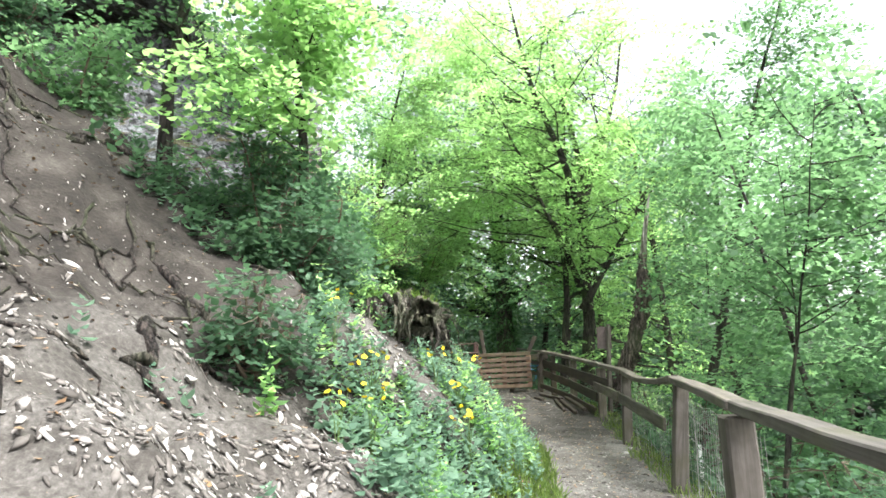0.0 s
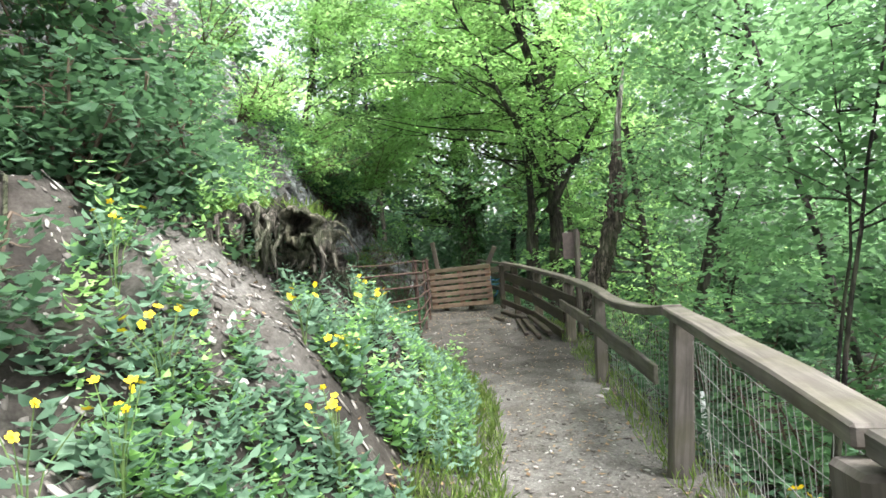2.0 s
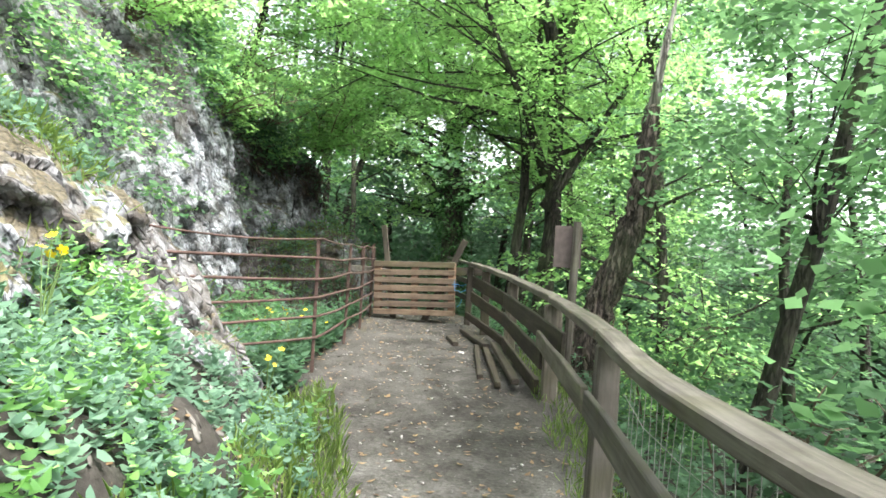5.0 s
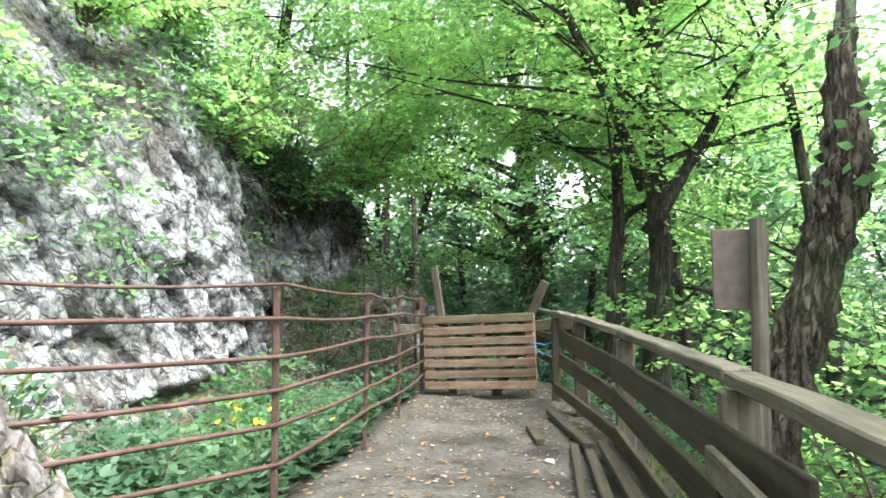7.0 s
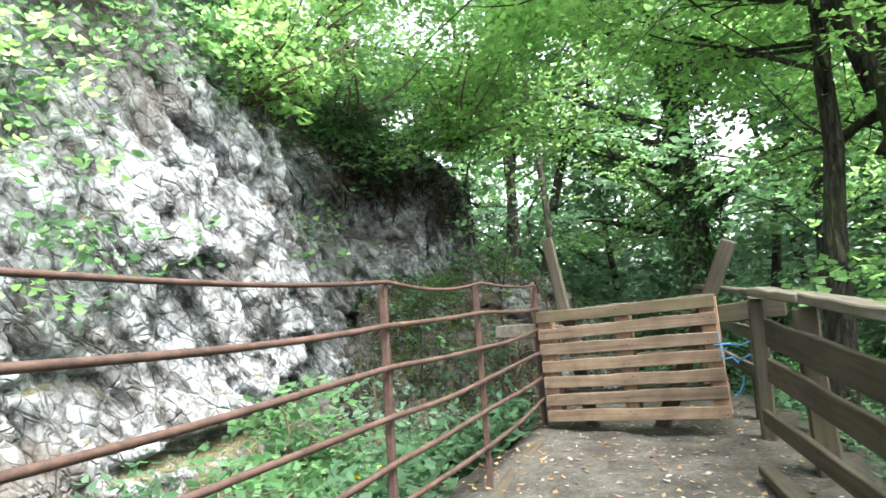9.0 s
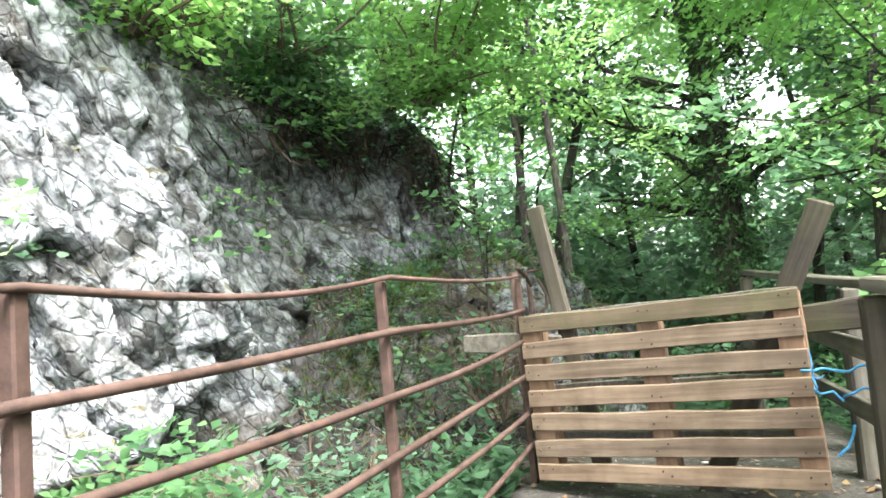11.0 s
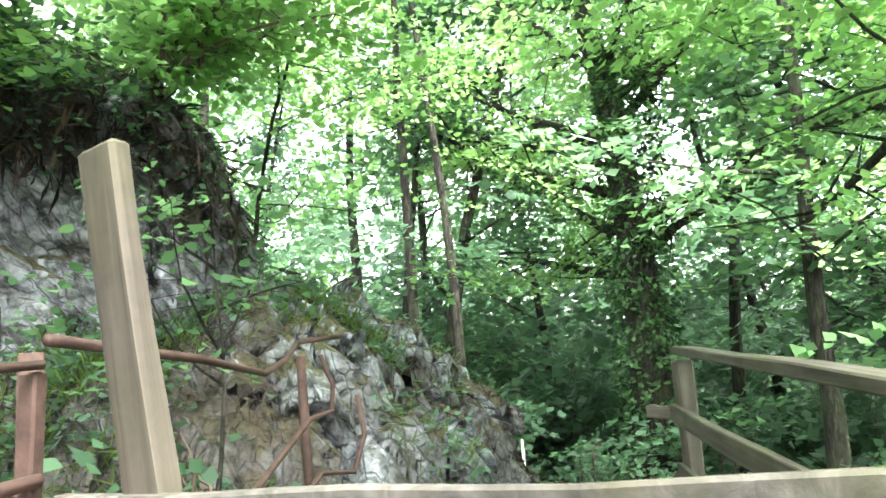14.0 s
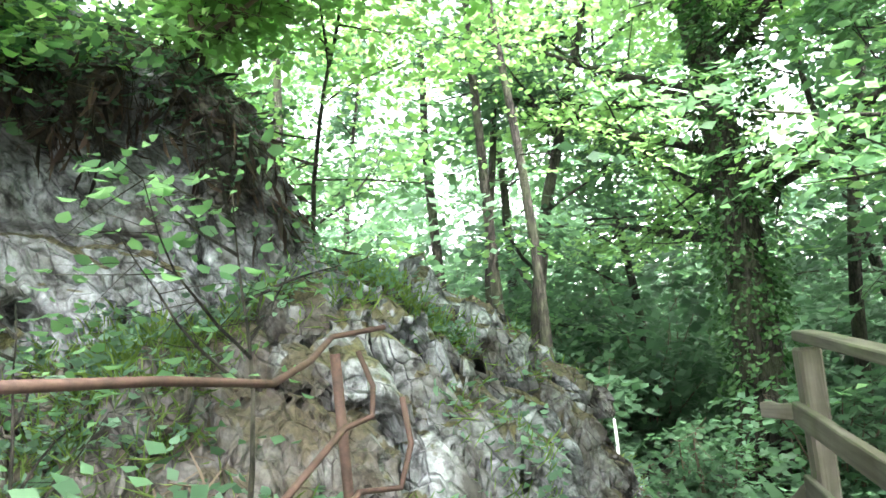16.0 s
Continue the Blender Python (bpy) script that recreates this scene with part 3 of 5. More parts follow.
def build_cliff():
    ns, nz = 430, 200
    s, v = np.meshgrid(np.linspace(-1, 11, ns), np.linspace(0, 1, nz))
    px, py = face_line(s)
    top = np.interp(s[0], [-1, 0, 2.75, 5, 6.4, 7.7, 9, 10, 11], [6.5, 6.0, 6.5, 6.5, 5.0, 3.5, 2.75, 1.9, 1.3])[None]
    low = -0.7
    z = low + (top - low) * v
    gx, gy = np.gradient(px, axis=1), np.gradient(py, axis=1)
    k = 25
    pad = lambda q: np.convolve(np.pad(q[0], k, "edge"), np.ones(2 * k + 1) / (2 * k + 1), "valid")[None]
    nx, ny = pad(gy) + 0 * s, -pad(gx) + 0 * s
    ln = np.sqrt(nx**2 + ny**2)
    nx, ny = nx / ln, ny / ln
    lean = -0.16 * np.clip(z - 1.2, 0, None) - 0.45 * np.clip(z - 3.2, 0, None)
    under = step(6.6, 7.4, s) * (1 - step(8.8, 10.0, s))
    brow = np.minimum(2.65, top - 0.35) + 0.16 * vnoise(s * 2.3, 0 * s, 6, 3)
    over = 0.5 * np.exp(-((z - brow) / 0.36) ** 2) * under
    foot = 0.3 * np.clip(0.7 - z, 0, None)
    cave = -0.8 * np.exp(-((s - 5.9) / 0.42) ** 4 - ((z - 0.22 - 0.4 * (s - 5.9)) / 0.3) ** 4)
    slit = -0.35 * np.exp(-((s - 4.9) / 0.8) ** 4 - ((z - 0.12 - 0.1 * (s - 4.9)) / 0.07) ** 2)
    run = np.cumsum(np.hypot(gx, gy), axis=1)
    a, b = 0.83 * run + 0.55 * z, -0.55 * run + 0.83 * z
    wob = 0.35 * vnoise(run * 1.1, z * 1.1, 2, 3)
    f1, c1 = facets(a * 1.5 + wob, b * 0.62 + wob, 11)
    f2, c2 = facets(a * 4.6 + wob, b * 1.9 - wob, 31)
    f3, c3 = facets(a * 12 + 2 * wob, b * 6 + wob, 51)
    off = lean + over + foot + cave + slit + 0.17 * f1 + 0.075 * f2 + 0.032 * f3 - 0.09 * (1 - step(0, 0.12, c1)) - 0.04 * (1 - step(0, 0.16, c2))
    off += 0.12 * vnoise(run * 0.6, z * 0.6, 4, 2) + 0.02 * vnoise(run * 9, z * 9, 1, 3)
    V = np.stack([px + nx * off, py + ny * off, z + 0.03 * vnoise(run * 6, z * 6, 2, 2)], -1)
    i = (np.arange(nz - 1)[:, None] * ns + np.arange(ns - 1)[None]).ravel()
    F = np.stack([i, i + 1, i + ns + 1, i + ns], 1)
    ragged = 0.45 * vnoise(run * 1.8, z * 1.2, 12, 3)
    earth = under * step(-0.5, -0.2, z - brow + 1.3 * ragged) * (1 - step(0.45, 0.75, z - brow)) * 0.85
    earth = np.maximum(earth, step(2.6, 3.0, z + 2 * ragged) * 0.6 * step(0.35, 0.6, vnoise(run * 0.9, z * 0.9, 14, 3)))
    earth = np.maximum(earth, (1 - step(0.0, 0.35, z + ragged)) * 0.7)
    crown = np.arange(ns) + (nz - 1) * ns
    back = V[-1].copy()
    back[:, 0] -= 3.5
    back[:, 2] += 0.5
    k = nz * ns
    j = np.arange(ns - 1)
    F = np.concatenate([F, np.stack([crown[j], crown[j + 1], k + j + 1, k + j], 1)])
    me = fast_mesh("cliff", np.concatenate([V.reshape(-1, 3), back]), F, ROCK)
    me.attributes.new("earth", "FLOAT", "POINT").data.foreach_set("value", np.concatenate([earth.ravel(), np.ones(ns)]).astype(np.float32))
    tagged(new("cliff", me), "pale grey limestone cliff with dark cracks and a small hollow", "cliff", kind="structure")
    # roots and dead stalks that hang over the brow
    r = np.random.default_rng(34)
    w = (under * np.exp(-((z - brow - 0.02) / 0.22) ** 2)).ravel()
    p = r.choice(len(w), 1500, p=w / w.sum())
    base = V.reshape(-1, 3)[p] + r.normal(0, 0.03, (len(p), 3))
    way = unit(np.stack([nx.ravel()[p] * 0.5 + r.normal(0, 0.3, len(p)), ny.ravel()[p] * 0.5 + r.normal(0, 0.3, len(p)), r.uniform(-1.4, 0.1, len(p))], 1))
    size = 0.06 + 0.36 * r.random(len(p)) ** 2
    vv, ff = leaf_arrays(base, way, unit(np.cross(way, r.normal(0, 1, (len(p), 3)))), size, r.uniform(0.0012, 0.0032, len(p)), 0.0, 6)
    tagged(new("hanging_roots", fast_mesh("hanging_roots", vv, ff, LITTER_DARK)), "dark roots and dead stalks hanging over the brow of rock", "roots", kind="stuff")
    p = r.choice(len(w), 70, p=w / w.sum())
    c = V.reshape(-1, 3)[p] + np.stack([nx.ravel()[p], ny.ravel()[p], 0 * p], 1) * r.uniform(0.0, 0.2, len(p))[:, None]
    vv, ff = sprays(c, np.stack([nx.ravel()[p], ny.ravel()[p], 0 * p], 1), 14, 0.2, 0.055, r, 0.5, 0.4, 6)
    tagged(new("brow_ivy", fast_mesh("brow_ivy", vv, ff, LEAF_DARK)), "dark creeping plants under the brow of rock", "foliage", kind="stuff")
    # leaves and ferns that hang from its ledges
    r = np.random.default_rng(33)
    dens = np.clip(vnoise(run * 0.8, z * 1.1, 22, 3) + 0.45 * step(2.0, 3.0, z) + 0.25 * np.exp(-((z - 2.95) / 0.25) ** 2) * under - 0.3 * under * (z < 2.6) - 0.22, 0, 1) * step(0.9, 2.2, z)
    dens *= np.where(z > 3.4, 0.5, 1.0)
    w = dens.ravel() / dens.sum()
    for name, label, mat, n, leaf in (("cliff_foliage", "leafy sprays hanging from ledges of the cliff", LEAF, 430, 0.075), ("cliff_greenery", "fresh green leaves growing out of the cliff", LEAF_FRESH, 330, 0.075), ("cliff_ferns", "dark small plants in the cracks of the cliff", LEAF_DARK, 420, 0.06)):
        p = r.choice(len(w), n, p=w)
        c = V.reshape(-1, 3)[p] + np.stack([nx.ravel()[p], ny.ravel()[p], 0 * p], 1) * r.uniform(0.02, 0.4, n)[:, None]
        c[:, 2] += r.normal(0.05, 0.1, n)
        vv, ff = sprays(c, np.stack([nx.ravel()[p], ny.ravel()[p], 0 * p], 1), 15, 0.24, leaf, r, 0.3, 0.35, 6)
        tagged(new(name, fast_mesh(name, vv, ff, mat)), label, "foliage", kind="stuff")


def rock_sheet(name, label, xs, ys, level, seed, plants=0, dirt_shade=0.0, soil=None, rough=1.0):
    X, Y = np.meshgrid(xs, ys)
    Z, keep = level(X, Y)
    wob = 0.4 * vnoise(X * 1.3, Y * 1.3, seed, 3)
    a, b = 0.8 * X + 0.6 * Y + 0.3 * Z, -0.6 * X + 0.8 * Y
    f1, c1 = facets(a * 2.1 + wob, b * 1.0 + wob, seed)
    f2, c2 = facets(a * 5.6 + wob, b * 2.6 - wob, seed + 20)
    f3, c3 = facets(a * 13, b * 7 + wob, seed + 40)
    g1, e1 = facets(0.9 * Y * 1.9 + 1.5 * Z + wob, 1.1 * Z - 0.7 * Y, seed + 60)
    g2, e2 = facets(Y * 5.2 + 3.4 * Z + wob, 2.6 * Z - 2.0 * Y + wob, seed + 80)
    out = 0.15 * g1 + 0.07 * g2 - 0.06 * (1 - step(0, 0.12, e1)) - 0.03 * (1 - step(0, 0.15, e2))
    Z = Z + rough * keep * (0.11 * f1 + 0.055 * f2 + 0.03 * f3 - 0.05 * (1 - step(0, 0.12, c1)) - 0.025 * (1 - step(0, 0.15, c2))) + 0.015 * vnoise(X * 12, Y * 12, 3, 2)
    nx, ny = len(xs), len(ys)
    i = (np.arange(ny - 1)[:, None] * nx + np.arange(nx - 1)[None]).ravel()
    P = np.stack([X + rough * keep * out, Y - 0.5 * rough * keep * out, Z], -1).reshape(-1, 3)
    me = fast_mesh(name, P, np.stack([i, i + 1, i + nx + 1, i + nx], 1), ROCK)
    earth = dirt_shade * step(-0.15, 0.25, vnoise(X * 2.6, Y * 2.6, seed + 3, 4))
    if soil:
        earth = np.maximum(earth, soil(X, Y))
    me.attributes.new("earth", "FLOAT", "POINT").data.foreach_set("value", earth.astype(np.float32).ravel())
    tagged(new(name, me), label, "rock", kind="structure")
    if plants:
        r = np.random.default_rng(seed)
        dens = (np.clip(vnoise(X * 1.5, Y * 1.5, seed + 5, 3) + 0.05 + 0.35 * earth, 0, 1) * (Z > height(X, Y) - 0.05) + 1e-9).ravel()
        p = r.choice(len(P), plants, p=dens / dens.sum())
        vv, ff = sprays(P[p] + [0, 0, 0.08], r.normal(0, 1, (plants, 3)), 12, 0.14, 0.055, r, -0.1, 0.5, 6)
        tagged(new("rock_plants", fast_mesh("rock_plants", vv, ff, HERB)), "small green plants rooted in cracks of rock", "foliage", kind="stuff")
        q = r.choice(len(P), plants * 14, p=dens / dens.sum())
        base = P[q] + r.normal(0, 0.03, (len(q), 3)) * [1, 1, 0]
        way = unit(np.stack([r.normal(0.3, 0.5, len(q)), r.normal(-0.2, 0.5, len(q)), r.normal(0.5, 0.5, len(q))], 1))
        size = r.uniform(0.06, 0.2, len(q))
        vv, ff = leaf_arrays(base, way, unit(np.cross(way, r.normal(0, 1, (len(q), 3)))), size, np.full(len(q), 0.0028), 0.0, 6)
        tagged(new("rock_grass", fast_mesh("rock_grass", vv, ff, GRASS)), "dry wispy grass hanging over the rock", "grass", kind="stuff")


def ledge_level(X, Y):
    cx = np.interp(Y, [16.5, 18.8, 20.5, 22.9, 24.3], [-0.9, -0.2, -0.25, 0.3, 0.7])
    cz = np.interp(Y, [16.5, 17.4, 18.8, 19.8, 20.0, 20.9, 21.1, 22.9, 24.3], [-0.8, 1.15, 1.65, 1.45, 1.75, 1.5, 0.95, 0.0, -0.9])
    d = X - cx
    return cz - 2.0 * np.clip(X - 0.95, 0, None) - 1.5 * np.clip(17.0 - Y, 0, None) - 1.0 * np.clip(d, 0, None) - 0.25 * np.clip(-d, 0, None), np.ones(X.shape)


def ridge_level(X, Y):
    """Mossy rib that ends the bank: high on the cliff side, down to the path."""
    crest = np.interp(X, [-1.9, -0.91, -0.23, 0.1, 0.48, 0.7, 0.95], [2.3, 1.8, 1.2, 0.68, -0.08, -0.5, -0.9]) + 0.08 * vnoise(X * 2.5, 0, 7, 2)
    d = Y - np.interp(X, [-1.9, -0.91, -0.23, 0.48, 0.95], [9.5, 10.0, 10.5, 11.03, 11.3])
    return crest - 1.3 * np.clip(d, 0, None) - 0.42 * np.clip(-d - 0.1, 0, None) ** 1.1, 0.6 * np.ones(X.shape)


def build_ledge():
    # Ledge: besides real earth, the rock's shade is put into the earth colour.
    rock_sheet("rock_ledge", "broken grey rock rib with moss running down beyond the gate", np.linspace(-3.2, 1.25, 170), np.linspace(16.8, 24.2, 240), ledge_level, 61, 1500, 0.6, lambda x, y: 0.78 * step(-0.25, 0.1, 18.5 - y - 0.8 * x + 0.9 * vnoise(x * 2.2, y * 2.2, 4, 4)), 1.7)
    rock_sheet("rock_ridge", "mossy rock rib at the end of the bank", np.linspace(-1.9, 0.95, 110), np.linspace(8.9, 11.9, 120), ridge_level, 81, 420, 0.6, None, 1.8)


build_cliff()
build_ledge()


# ---- wooden fence along the drop ----
POSTS = [(0.3, -1.9, 0.72, 0.12), (0.75, 0.2, 0.72, 0.12), (1.16, 2.25, 0.72, 0.12), (1.55, 4.3, 0.72, 0.14), (2.11, 6.66, 0.74, 0.12), (2.38, 9.1, 0.72, 0.11), (2.61, 11.18, 0.755, 0.13), (2.64, 13.45, 0.835, 0.13), (2.50, 14.75, 0.915, 0.12), (2.32, 15.28, 0.96, 0.09)]
CORNER = Vector((2.15, 18.0, 1.03))


def build_fence():
    fence = empty("wooden_fence", 2.1, 6.7, h1(2.1, 6.7))
    tagged(fence, "weathered grey wooden post and rail fence along the path", "fence")
    inv = Matrix.Translation(-fence.location)
    tops = []
    for k, (x, y, top, w) in enumerate(POSTS):
        low = h1(x, y) - 0.35
        me = board(w, w * 0.9, top - low - 0.03, WOOD_DARK_POST if k > 7 else WOOD_POST, 40 + k, 0.012, 0.0, 6, "post")
        lean = [0, 0, 0, -2, 4, 1, -1, 1, -2, 0][k]
        part("post", me, fence, "", inv @ pose(x, y, (top + low) / 2 - 0.015, 0, lean, -6))
        tops.append(Vector((x, y, top)))
    for k in range(len(tops) - 1):
        a, b = tops[k], tops[k + 1]
        e = (b - a).normalized() * 0.02
        me, m = rail_mesh(a + e + Vector((0, 0, 0.015)), b - e + Vector((0, 0, 0.015)), 0.12, 0.055, WOOD_GREY, 60 + k, [0, 0, 0.01, 0.0, 0.06, 0.0, 0.0, 0.0, 0.0][k], False, "top_rail")
        part("top_rail", me, fence, "", inv @ m)
    # side boards: two ends on the line of the posts, width, dark or grey
    side = [((2.08, 6.9, 0.35), (2.29, 9.06, 0.43), 0.12, 0), ((2.29, 9.1, 0.43), (2.5, 11.2, 0.46), 0.12, 0), ((2.52, 10.45, 0.50), (2.56, 13.5, 0.60), 0.17, 1), ((2.54, 11.2, 0.28), (2.56, 13.45, 0.38), 0.15, 1), ((2.53, 11.3, 0.05), (2.56, 13.4, 0.13), 0.12, 1),
            ((2.56, 13.5, 0.60), (2.36, 15.2, 0.73), 0.16, 1), ((2.56, 13.45, 0.38), (2.35, 15.2, 0.51), 0.14, 1), ((2.56, 13.4, 0.13), (2.3, 15.2, 0.24), 0.10, 1)]
    for k, (a, b, wide, dark) in enumerate(side):
        me, m = rail_mesh(Vector(a), Vector(b), wide, 0.035, WOOD_DARK if dark else WOOD_GREY, 80 + k, 0.0, True, "rail")
        part("rail", me, fence, "dark side board" if dark else "", inv @ m)
    return fence


build_fence()


# ---- pallet gate across the path ----
GATE = Matrix.Translation((0.965, 15.6, -0.03)) @ Matrix.Rotation(math.atan2(-0.22, 1.18), 4, "Z") @ Matrix.Rotation(radians(-2.9), 4, "Y")


def build_gate():
    gate = new("pallet_gate")
    gate.matrix_basis = GATE
    tagged(gate, "gate made of a pale wooden pallet tied with blue rope", "gate")
    z0, w, gap = 0.165, 0.08, 0.116
    for k in range(7):
        z = z0 + 0.045 + k * gap
        me = board(1.2, 0.022, w, WOOD_PALLET_TOP if k == 6 else WOOD_PALLET, 100 + k, 0.004, 0.0, 10, "slat")
        part("slat", me, gate, "greenish older top slat" if k == 6 else "", Matrix.Translation((0.6, 0, z)) @ pose(0, 0, 0, 0, [0.3, -0.4, 0.2, -0.3, 0.5, -0.6, 0.4][k], 0))
    for k, x in enumerate((0.05, 0.6, 1.15)):
        me = board(0.098, 0.024, 0.75, WOOD_BLOCK, 120 + k, 0.004, 0.0, 6, "stringer")
        part("stringer", me, gate, "", Matrix.Translation((x, 0.026, z0 + 0.39)))
    for k, x in enumerate((0.05, 0.6, 1.15)):
        me = board(0.098, 0.075, 0.75, WOOD_BLOCK, 126 + k, 0.004, 0.0, 4, "block")
        part("block", me, gate, "", Matrix.Translation((x, 0.079, z0 + 0.39)))
    for k in (1, 3, 6):
        me = board(1.2, 0.022, 0.088, WOOD_GREY, 130 + k, 0.004, 0.0, 8, "back_slat")
        part("back_slat", me, gate, "grey slat on the far side", Matrix.Translation((0.6, 0.13, z0 + 0.045 + k * gap)))
    dot = bmesh.new()
    bmesh.ops.create_cone(dot, cap_ends=True, segments=7, radius1=0.005, radius2=0.004, depth=0.006)
    nail = bm_mesh("nail", dot, NAIL)
    r = random.Random(5)
    for k in range(7):
        for x in (0.05, 0.6, 1.15):
            for dx in (-0.022, 0.024):
                part("nail", nail, gate, "", Matrix.Translation((x + dx + r.uniform(-0.008, 0.008), -0.0135, z0 + 0.045 + k * gap + r.uniform(-0.022, 0.022))) @ pose(0, 0, 0, 90, 0, 0))
    return gate


build_gate()


def plank_thing(name, label, a, b, wide, thick, mat, seed, turn=0.0, category="plank"):
    """A loose board from its foot a to its top b."""
    a, b = Vector(a), Vector(b)
    d = b - a
    me = board(wide, thick, d.length, mat, seed, 0.008, 0.0, 8, name)
    ob = new(name, me)
    up = d.normalized()
    wide_way = Vector((math.cos(radians(turn)), math.sin(radians(turn)), 0))
    wide_way = wide_way if abs(up.z) > 0.5 else Vector((0, 0, 1))
    wide_way = (wide_way - up * wide_way.dot(up)).normalized()
    deep = up.cross(wide_way)
    ob.matrix_basis = Matrix.Translation((a + b) / 2) @ Matrix((wide_way, deep, up)).transposed().to_4x4()
    return tagged(ob, label, category)


plank_thing("gate_upright", "pale split board leaning upright behind the gate", (1.26, 15.76, 0.0), (1.025, 15.72, 1.46), 0.09, 0.04, WOOD_PLANK, 11, -12)
plank_thing("gate_upright", "grey weathered board slanting outward behind the gate", (1.70, 15.74, 0.05), (2.235, 15.47, 1.31), 0.10, 0.05, WOOD_PLANK, 12, -12)
plank_thing("gate_crosspiece", "grey board stub holding the gate to the rails", (1.1, 15.70, 0.77), (0.57, 15.78, 0.79), 0.10, 0.03, WOOD_GREY, 13, 90)
# Grey board in the dark post colour: its shade is put into the material.
plank_thing("gate_crosspiece", "grey board joining the gate to the fence", (2.05, 15.50, 0.84), (2.5, 15.37, 0.87), 0.12, 0.03, WOOD_DARK_POST, 14, 90)


# ---- rusty iron railing on the cliff side ----
IRON = [(-0.25, 10.35), (0.68, 11.65), (0.79, 13.2), (0.87, 14.22), (0.90, 15.72)]


def build_railing():
    thing = empty("iron_railing", 0.8, 13.2, h1(0.8, 13.2))
    tagged(thing, "rusty bent iron railing with thin horizontal bars", "railing")
    inv = Matrix.Translation(-thing.location)
    r = random.Random(3)
    for k, (x, y) in enumerate(IRON[1:]):
        low = h1(x, y) - 0.3
        top = 1.11
        bm = bmesh.new()
        bmesh.ops.create_cube(bm, size=1.0)
        for v in bm.verts:
            v.co = Vector((v.co.x * 0.03, v.co.y * 0.03, v.co.z * (top - low)))
        bmesh.ops.bevel(bm, geom=bm.edges[:], offset=0.004, segments=1, affect="EDGES")
        part("post", bm_mesh("post", bm, RUST), thing, "", inv @ pose(x, y, (top + low) / 2, 0, r.uniform(-2, 2), 8))
    for q in range(6):
        z = 1.12 - 0.165 * q
        pts = []
        for i in range(len(IRON) - 1):
            for t in np.linspace(0, 1, 8, endpoint=i == len(IRON) - 2):
                x = IRON[i][0] + (IRON[i + 1][0] - IRON[i][0]) * t
                y = IRON[i][1] + (IRON[i + 1][1] - IRON[i][1]) * t
                pts.append((x + 0.022, y, z + 0.009 * math.sin(2.2 * y + 2 * q) - (0.008 if q else 0.028) * math.sin(math.pi * t)))
        v, f = tube(pts, [0.008 if q == 0 else 0.012] * len(pts), 6)
        part("bar", mesh_of("bar", v, f, RUST, True), thing, "", inv)
    return thing


def build_railing_end():
    """Bent railing that goes on past the gate."""
    thing = empty("bent_railing", 0.62, 17.3, h1(0.62, 17.3))
    tagged(thing, "bent rusty iron railing ending beside the rock", "railing")
    inv = Matrix.Translation(-thing.location)
    low = 0.2
    for a, b in (((0.64, 17.3, low), (0.60, 17.3, 1.12)), ((0.90, 15.74, 0.0), (0.88, 15.74, 1.14))):
        v, f = tube([a, b], [0.02, 0.02], 6)
        part("post", mesh_of("post", v, f, RUST, True), thing, "", inv)
    bars = [[(0.90, 15.75, 1.16), (0.82, 16.3, 1.12), (0.74, 16.75, 1.07), (0.66, 17.05, 1.11), (0.58, 17.32, 1.18), (0.70, 17.5, 1.20)],
            [(0.90, 15.75, 0.66), (0.80, 16.5, 0.72), (0.68, 17.2, 0.88), (0.72, 17.32, 0.90), (0.72, 17.34, 1.0), (0.66, 17.36, 1.12)],
            [(0.90, 15.75, 0.45), (0.82, 16.5, 0.55), (0.72, 17.2, 0.68), (0.80, 17.34, 0.66), (0.84, 17.36, 0.8), (0.80, 17.4, 0.95)]]
    for pts in bars:
        v, f = tube(pts, [0.011] * len(pts), 6)
        part("bar", mesh_of("bar", v, f, RUST, True), thing, "", inv)


build_railing()
build_railing_end()


# ---- short fence beyond the gate ----
def build_far_fence():
    f = empty("corner_fence", CORNER.x, CORNER.y, h1(CORNER.x, CORNER.y))
    tagged(f, "weathered grey wooden corner fence beyond the gate", "fence")
    inv = Matrix.Translation(-f.location)
    for k, (x, y, top) in enumerate(((CORNER.x, CORNER.y, CORNER.z), (2.38, 15.95, 0.97))):
        low = h1(x, y) - 0.4
        part("post", board(0.075, 0.075, top - low - 0.03, WOOD_POST, 150 + k, 0.01, 0, 5, "post"), f, "", inv @ pose(x, y, (top + low) / 2 - 0.015, 0, 0, 12))
    for k, (dz, wide) in enumerate(((0.0, 0.075), (-0.27, 0.078), (-0.53, 0.078))):
        a, b = CORNER + Vector((0.0, 0.07, dz + (0.012 if k == 0 else 0.0))), Vector((2.37, 15.42, 0.965 + dz * 0.94))
        shift = Vector((0, 0, 0)) if k == 0 else Vector((-0.053, -0.02, 0))
        me, m = rail_mesh(a + shift, b + shift, wide, 0.038 if k == 0 else 0.03, WOOD_GREY, 160 + k, 0.0, k > 0, "rail")
        part("rail", me, f, "", inv @ m)
    for k, z in enumerate((0.76, 0.5)):  # stub ends that stick out past the corner post
        me, m = rail_mesh(CORNER + Vector((-0.02, 0.05, z - CORNER.z)), CORNER + Vector((-0.16, 0.16, z - CORNER.z - 0.16 * k)), 0.06, 0.03, WOOD_GREY, 170 + k, 0.0, True, "stub")
        part("stub", me, f, "", inv @ m)


build_far_fence()


